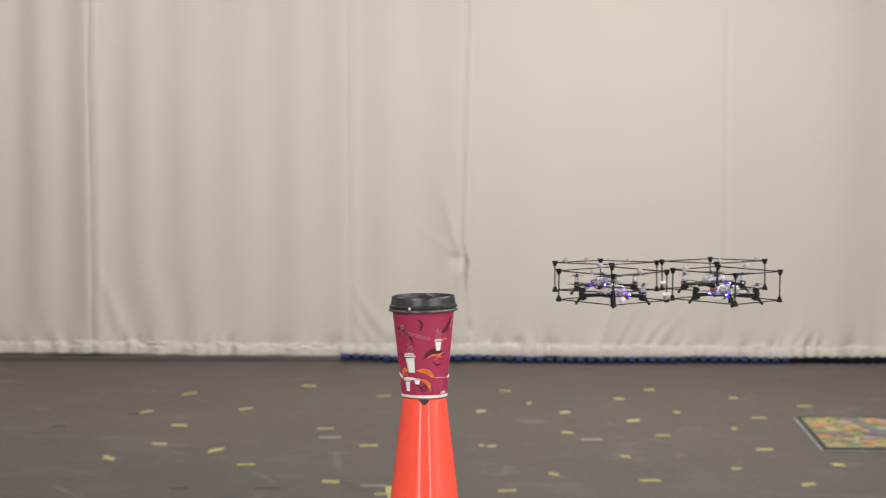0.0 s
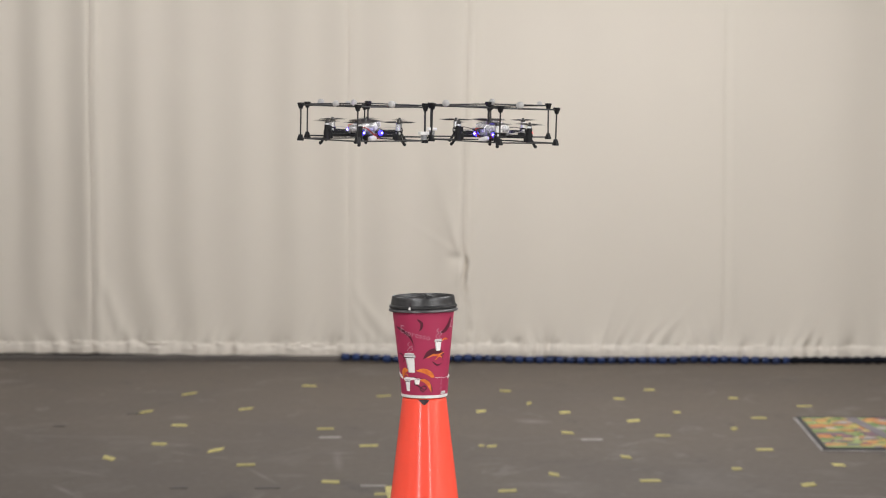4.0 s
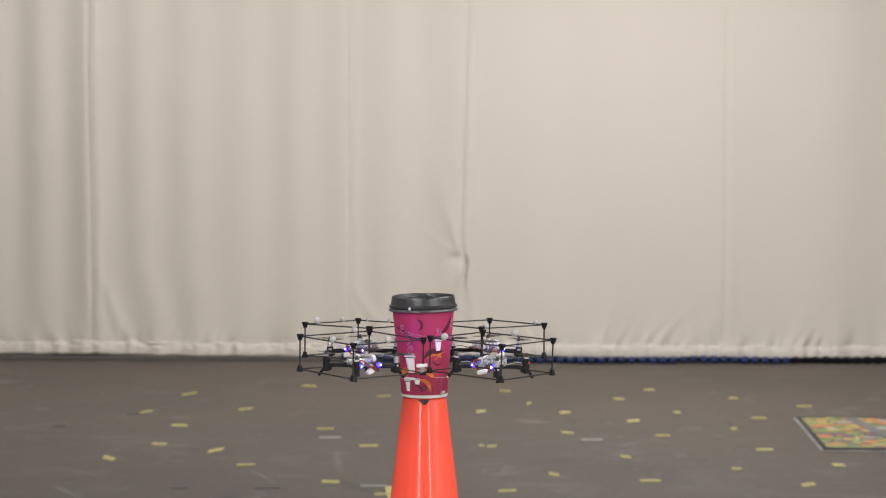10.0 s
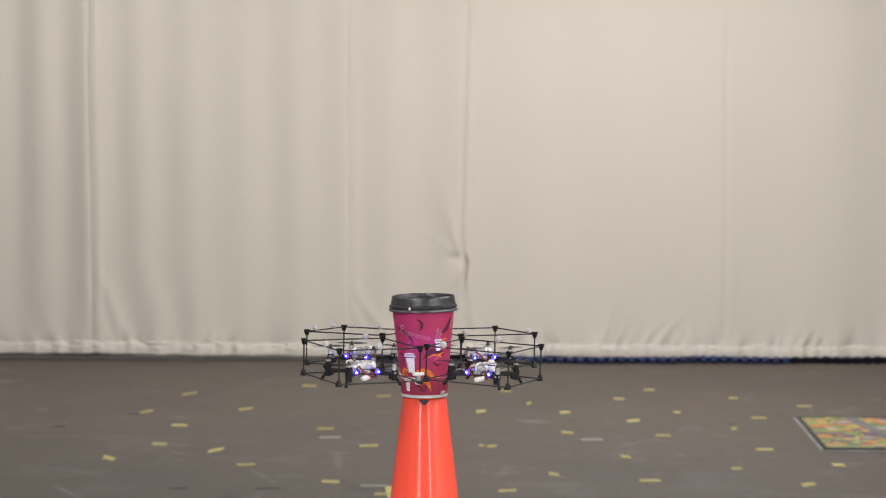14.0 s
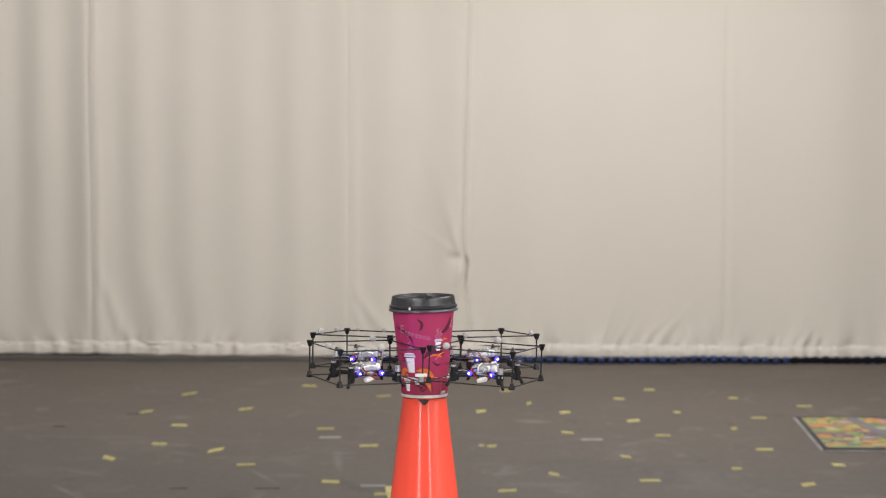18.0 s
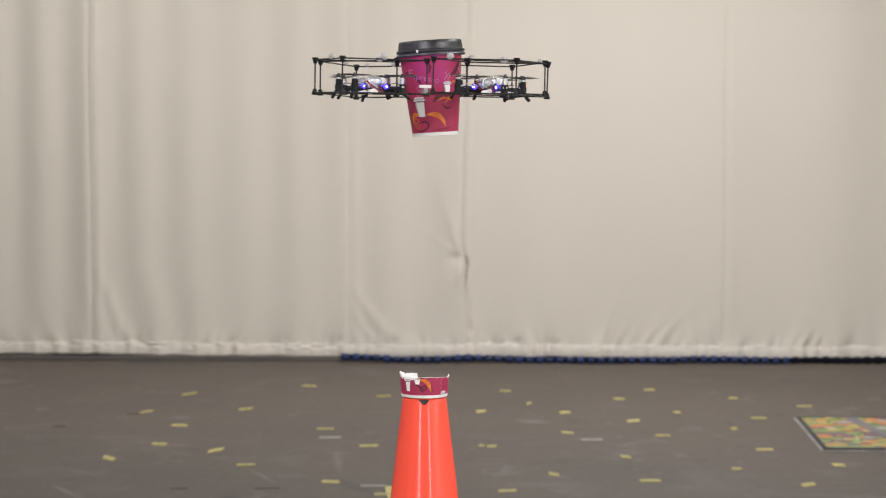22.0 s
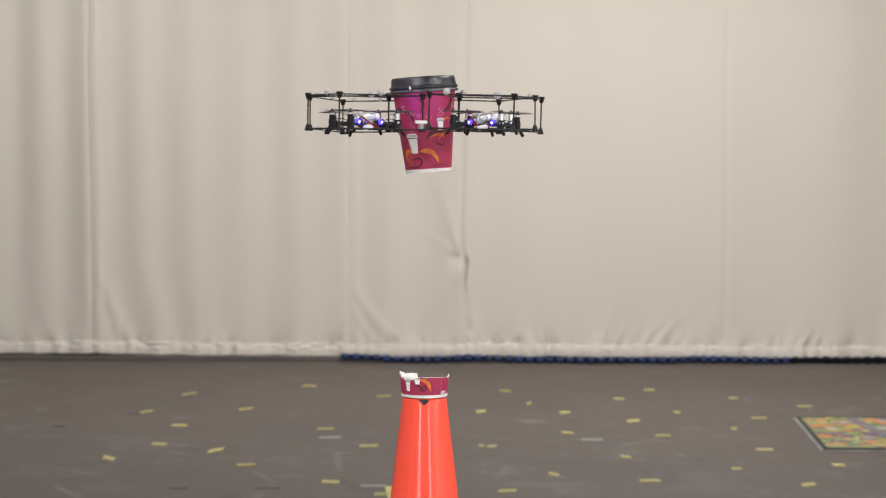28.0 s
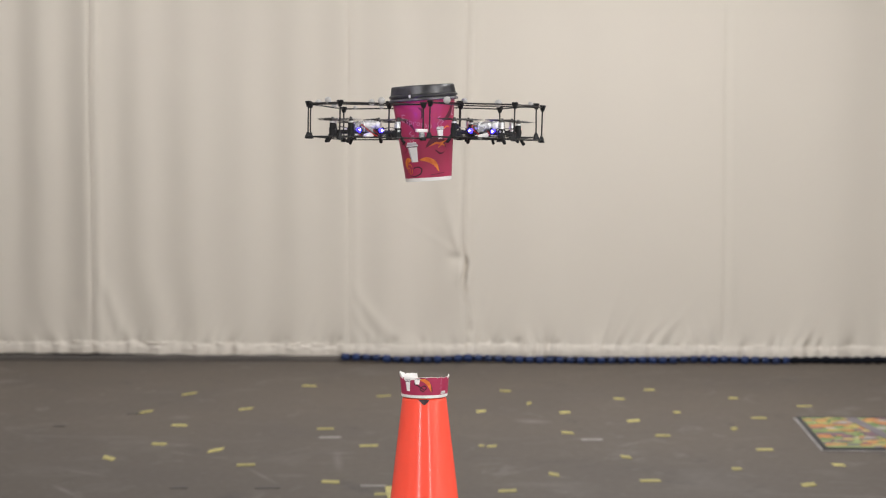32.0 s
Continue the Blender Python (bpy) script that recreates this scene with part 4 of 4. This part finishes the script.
    for px, py, sz in ((-0.019, 0.006, (0.008, 0.006, 0.004)), (-0.017, -0.010, (0.006, 0.007, 0.005)), (0.0185, -0.0015, (0.005, 0.009, 0.0035))):
        part("connector", box(bmesh.new(), sz, q @ pose(px, py, 0.0096, 0, 0, 300 * px), 0.0006), CHIP, board, "grey connector")
    bm = pillow(bmesh.new(), (0.0070, 0.0140, 0.0062), q @ pose(0.0255, -0.0050 * side_sign, 0.0026, 14, 0, 16), 0.4)
    part("plug", bm, PLUG, ob, "white battery plug")
    for s in (-1, 1):
        at = q @ Vector((0.0175, 0.0155 * s, 0.0090))
        led = part("led", ball(bmesh.new(), 0.0011, Matrix.Translation(at + Vector((0, 0.0028 * side_sign, 0))), 10, 7), BLUECORE, ob, "glowing blue light")
        # the light's halo is put into the shape of a dim glowing ball
        part("led_halo", ball(bmesh.new(), 0.0034, Matrix.Translation(at), 14, 9), BLUEHALO, led, "glowing ball in place of the blue light's halo")
        # added emitter in an added sleeve: throws the blue glow inwards, on what the gripper holds
        aim = Vector((-1, -0.55 * side_sign, 1.05)).normalized()
        m = Matrix.Translation(at + aim * 0.0036) @ aim.to_track_quat("Z", "Y").to_matrix().to_4x4()
        bm = bmesh.new()
        lathe(bm, [(0.0, -0.0006), (0.0014, -0.0006), (0.0014, 0.0018), (0.0012, 0.0018), (0.0012, 0.0), (0.0, 0.0)], 12)
        bm.transform(m)
        part("fill_sleeve", bm, BLACK, led)
        if s == side_sign:
            part("led_fill", cyl(bmesh.new(), 0.0009, 0.0009, 0.0003, m @ pose(0, 0, 0.0003), 10), BLUEFILL, ob)
    if red:
        part("led", ball(bmesh.new(), 0.0009, pose(0.0345, 0.0365, 0.0125), 8, 6), REDLED, ob, "glowing red light")
    return ob


MODULES = []
for sx, sy, marks, red in ((-1, -1, ((1, 0.51, 0.0050), (2, 0.38, 0.0046), (3, 0.78, 0.0048)), False),
                           (1, -1, ((3, 0.80, 0.0052), (1, 0.46, 0.0056)), True),
                           (-1, 1, ((2, 0.23, 0.0050), (2, 0.70, 0.0042), (3, 0.15, 0.0030), (3, 0.50, 0.0036)), False),
                           (1, 1, ((2, 0.85, 0.0038), (3, 0.94, 0.0046)), False)):
    MODULES.append((sx, sy, quadrotor(-sx, marks, "small caged quadrotor in a black carbon frame with blue lights", sy == -1, sx == sy, red)))


# ---- what moves ----
def gripper_rows():
    """Seconds; the gripper's middle; its turn, pitch and lean in degrees; the angle at the front hinge."""
    approach = [(0, 0.3406, 0.4194, -0.2438, -1.06, 0.73, -0.09, 84.6), (0.5, 0.2929, 0.3749, -0.2192, -0.49, 0.76, 0.27, 84.5), (1, 0.2366, 0.3110, -0.1721, -0.37, 0.50, 0.35, 84.6),
                (1.5, 0.1680, 0.2325, -0.1258, -0.78, 0.78, 0.72, 84.4), (2, 0.1055, 0.1546, -0.0920, -0.74, 0.62, 0.78, 84.2), (2.5, 0.0459, 0.0934, -0.0458, -0.15, 1.09, 1.20, 84.2),
                (3, 0.0054, 0.0390, -0.0131, 0.60, 1.46, 1.70, 84.2), (3.5, -0.0120, 0.0117, -0.0030, 0.43, 1.25, 1.02, 83.9), (4.5, -0.0238, -0.0019, -0.0047, 1.03, 1.23, 0.83, 83.5)]
    descent = [(5.5, -0.0273, -0.0092, -0.0244, 1.44, 1.22, 0.68, 83.2), (6, -0.0330, -0.0015, -0.0820, 0.84, 0.55, 1.56, 83.2), (6.5, -0.0264, 0.0029, -0.1607, 0.85, -0.26, 1.22, 83.2),
               (7, -0.0248, 0.0006, -0.2400, 0.92, -0.51, 1.45, 82.7), (7.5, -0.0234, -0.0054, -0.2968, 1.05, 0.19, 0.89, 80.8), (8, -0.0245, -0.0042, -0.2998, 1.22, 0.28, 1.10, 80.1),
               (8.5, -0.0233, -0.0033, -0.3041, 1.15, 0.36, 0.97, 79.7), (9, -0.0229, 0.0013, -0.3123, 1.22, 0.61, 0.96, 78.9), (9.5, -0.0227, -0.0012, -0.3072, 1.00, 0.47, 0.91, 78.2),
               (10, -0.0238, -0.0010, -0.3046, 1.22, 0.66, 0.81, 77.3), (10.5, -0.0306, -0.0019, -0.2992, 1.28, 0.41, 1.33, 75.9)]
    squeeze = [(11, -0.0319, -0.0007, -0.3016, 1.08, 0.79, 0.99, 72.3), (11.5, -0.0291, 0.0034, -0.3032, 1.55, 0.39, 1.11, 67.6), (12, -0.0248, 0.0039, -0.3120, 2.06, 0.54, 0.99, 62.6),
               (12.5, -0.0242, 0.0061, -0.3120, 1.82, 0.44, 0.94, 58.6), (13, -0.0284, 0.0077, -0.3132, 1.90, 0.69, 1.24, 55.8), (13.5, -0.0293, 0.0069, -0.3097, 1.54, 0.38, 1.12, 52.8),
               (14, -0.0294, 0.0042, -0.3145, 1.59, 0.59, 1.29, 50.6), (14.5, -0.0237, -0.0012, -0.3125, 1.33, 0.19, 1.01, 49.4), (15.5, -0.0284, 0.0003, -0.3094, 1.48, 0.13, 1.13, 47.4)]
    clamp = [(16.5, -0.0324, 0.0022, -0.3084, 1.88, 0.28, 1.51, 45.8), (17, -0.0249, 0.0049, -0.3060, 1.05, 0.21, 0.55, 45.6), (17.5, -0.0315, 0.0069, -0.3095, 1.38, 0.42, 1.54, 45.2),
             (18, -0.0244, 0.0065, -0.3172, 0.94, 0.06, 0.90, 44.9), (18.5, -0.0261, 0.0069, -0.3049, 0.23, 0.51, 1.05, 45.1), (19, -0.0248, 0.0055, -0.3054, 0.50, 0.31, 0.82, 44.9),
             (19.5, -0.0289, 0.0052, -0.3030, 0.96, 0.38, 1.30, 44.7), (20, -0.0291, 0.0037, -0.2808, 0.37, -0.23, 1.18, 44.8), (20.5, -0.0280, 0.0050, -0.2802, 0.17, 0.16, 1.65, 44.4)]
    lift = [(20.7, -0.0262, 0.0038, -0.2694, -0.10, 0.15, 1.54, 44.5), (20.8, -0.0237, 0.0009, -0.2557, -0.39, 0.35, 1.44, 44.5), (20.9, -0.0192, -0.0020, -0.2370, -0.67, 0.54, 1.34, 44.5),
            (21, -0.0137, -0.0059, -0.2119, -1.06, 0.74, 1.14, 44.6), (21.2, -0.0037, -0.0078, -0.1497, -1.63, 0.53, 0.53, 44.6), (21.5, 0.0053, -0.0074, -0.0452, -1.97, 0.32, -0.00, 44.6),
            (21.7, -0.0018, -0.0004, 0.0129, -1.57, 0.21, 0.41, 44.4), (22, -0.0153, 0.0068, 0.0546, -0.97, 0.09, 0.86, 44.0), (22.2, -0.0238, 0.0090, 0.0530, -0.10, 0.18, 1.20, 43.9),
            (22.5, -0.0300, 0.0116, 0.0274, 0.54, 0.17, 1.38, 43.6), (23, -0.0253, 0.0094, -0.0338, -1.47, 0.07, 1.07, 43.7), (23.5, -0.0127, 0.0031, -0.0506, -2.82, -0.47, 0.25, 43.6)]
    carry = [(24, -0.0211, 0.0024, -0.0157, -2.56, -0.01, 0.67, 43.6), (24.5, -0.0256, 0.0084, 0.0253, -1.26, -0.05, 0.69, 43.5), (25, -0.0294, 0.0094, 0.0280, -0.14, -0.05, 0.70, 43.4),
             (25.5, -0.0273, 0.0121, 0.0023, -0.65, -0.32, 0.66, 43.6), (26.5, -0.0263, 0.0042, 0.0117, 0.68, -0.27, 0.81, 43.6), (27.5, -0.0247, -0.0036, 0.0204, 1.89, -0.16, 0.82, 43.6),
             (28, -0.0260, -0.0026, 0.0077, 1.88, -0.60, 0.70, 44.0), (28.5, -0.0205, -0.0120, -0.0091, 1.08, -0.24, 0.68, 44.3), (29, -0.0153, -0.0145, -0.0124, 1.41, -0.41, 0.58, 44.3)]
    hover = [(29.5, -0.0176, -0.0164, -0.0025, 2.45, -0.52, 0.82, 44.4), (30, -0.0228, -0.0127, 0.0171, 2.80, -0.58, 0.91, 44.4), (30.5, -0.0240, -0.0057, 0.0150, 2.59, -0.30, 0.61, 44.5),
             (31, -0.0304, -0.0025, -0.0040, 2.75, -0.55, 0.75, 44.2), (31.5, -0.0317, -0.0016, -0.0128, 2.54, -0.60, 1.11, 44.5), (32, -0.0251, -0.0069, -0.0031, 1.80, -0.57, 0.81, 44.5)]
    return approach + descent + squeeze + clamp + lift + carry + hover


# how each module sags at its hinges: degrees about x and y, metres
SAG = {(-1, -1): (0.40, 0.24, -0.0007), (1, -1): (0.11, 1.15, 0.0), (-1, 1): (-1.85, -0.14, -0.0001), (1, 1): (-1.47, -0.40, 0.0021)}


def module_pose(sx, sy, row):
    t, x, y, z, yaw, pitch, lean, phi = row
    s = SIDE + GAP
    a = radians(phi) / 2
    q, p = s * math.sin(a), s * math.cos(a)
    nx, ny = sx * p / s, sy * q / s
    k = (SIDE + GAP) / 2
    cx, cy = sx * q / 2 + nx * k, sy * p / 2 + ny * k
    whole = Matrix.Translation((x, y, z + EYE_Z)) @ Matrix.Rotation(radians(yaw), 4, "Z") @ Matrix.Rotation(radians(pitch), 4, "X") @ Matrix.Rotation(radians(lean), 4, "Y")
    ax, ay, dz = SAG[sx, sy]
    return whole @ pose(cx, cy, dz) @ Matrix.Rotation(radians(ax), 4, "X") @ Matrix.Rotation(radians(ay), 4, "Y") @ pose(0, 0, 0, 0, 0, math.degrees(math.atan2(ny, nx)))


def motions():
    rows = gripper_rows()
    for sx, sy, ob in MODULES:
        walk(ob, [(row[0], module_pose(sx, sy, row)) for row in rows])
    seat = [(0.0, CX, -0.3395, -0.8), (20.5, CX, -0.3395, -0.8), (20.7, -0.0235, -0.3265, -1.5), (20.8, -0.0200, -0.3120, -2.0), (20.9, -0.0145, -0.2935, -2.6), (21.0, -0.0075, -0.2674, -3.2),
            (21.2, 0.0035, -0.2060, -4.0), (21.5, 0.0127, -0.0975, -4.5), (21.7, 0.0055, -0.0430, -4.1), (22.0, -0.0098, 0.0023, -3.5), (22.2, -0.0180, 0.0000, -3.3), (22.5, -0.0242, -0.0265, -3.2),
            (23.0, -0.0190, -0.0882, -3.5), (23.5, -0.0069, -0.1043, -3.9), (24.0, -0.0144, -0.0702, -3.5), (24.5, -0.0196, -0.0276, -3.7), (25.0, -0.0224, -0.0253, -3.7), (25.5, -0.0213, -0.0517, -3.5)]
    held = [(26.5, -0.0195, -0.0420, -3.3), (27.5, -0.0178, -0.0333, -3.2), (28.0, -0.0189, -0.0459, -3.5), (28.5, -0.0144, -0.0637, -3.9), (29.0, -0.0086, -0.0666, -3.9), (29.5, -0.0109, -0.0567, -3.7),
            (30.0, -0.0166, -0.0367, -3.1), (30.5, -0.0178, -0.0389, -3.4), (31.0, -0.0246, -0.0584, -3.2), (31.5, -0.0258, -0.0664, -3.4), (32.0, -0.0189, -0.0572, -3.7)]
    depth = {row[0]: row[2] for row in rows}
    walk(CUP, [(t, pose(x, depth.get(t, 0.0) if t > 20.6 else 0.0, z + EYE_Z - (0.0024 if t > 20.9 else 0.0), 0, lean, 0)) for t, x, z, lean in seat + held])
    for ob, mx, my, way, start in PROPS:
        walk(ob, [(i / 30, pose(mx, my, 0.0232, 0, 0, start + way * 83 * i)) for i in range(961)])


motions()
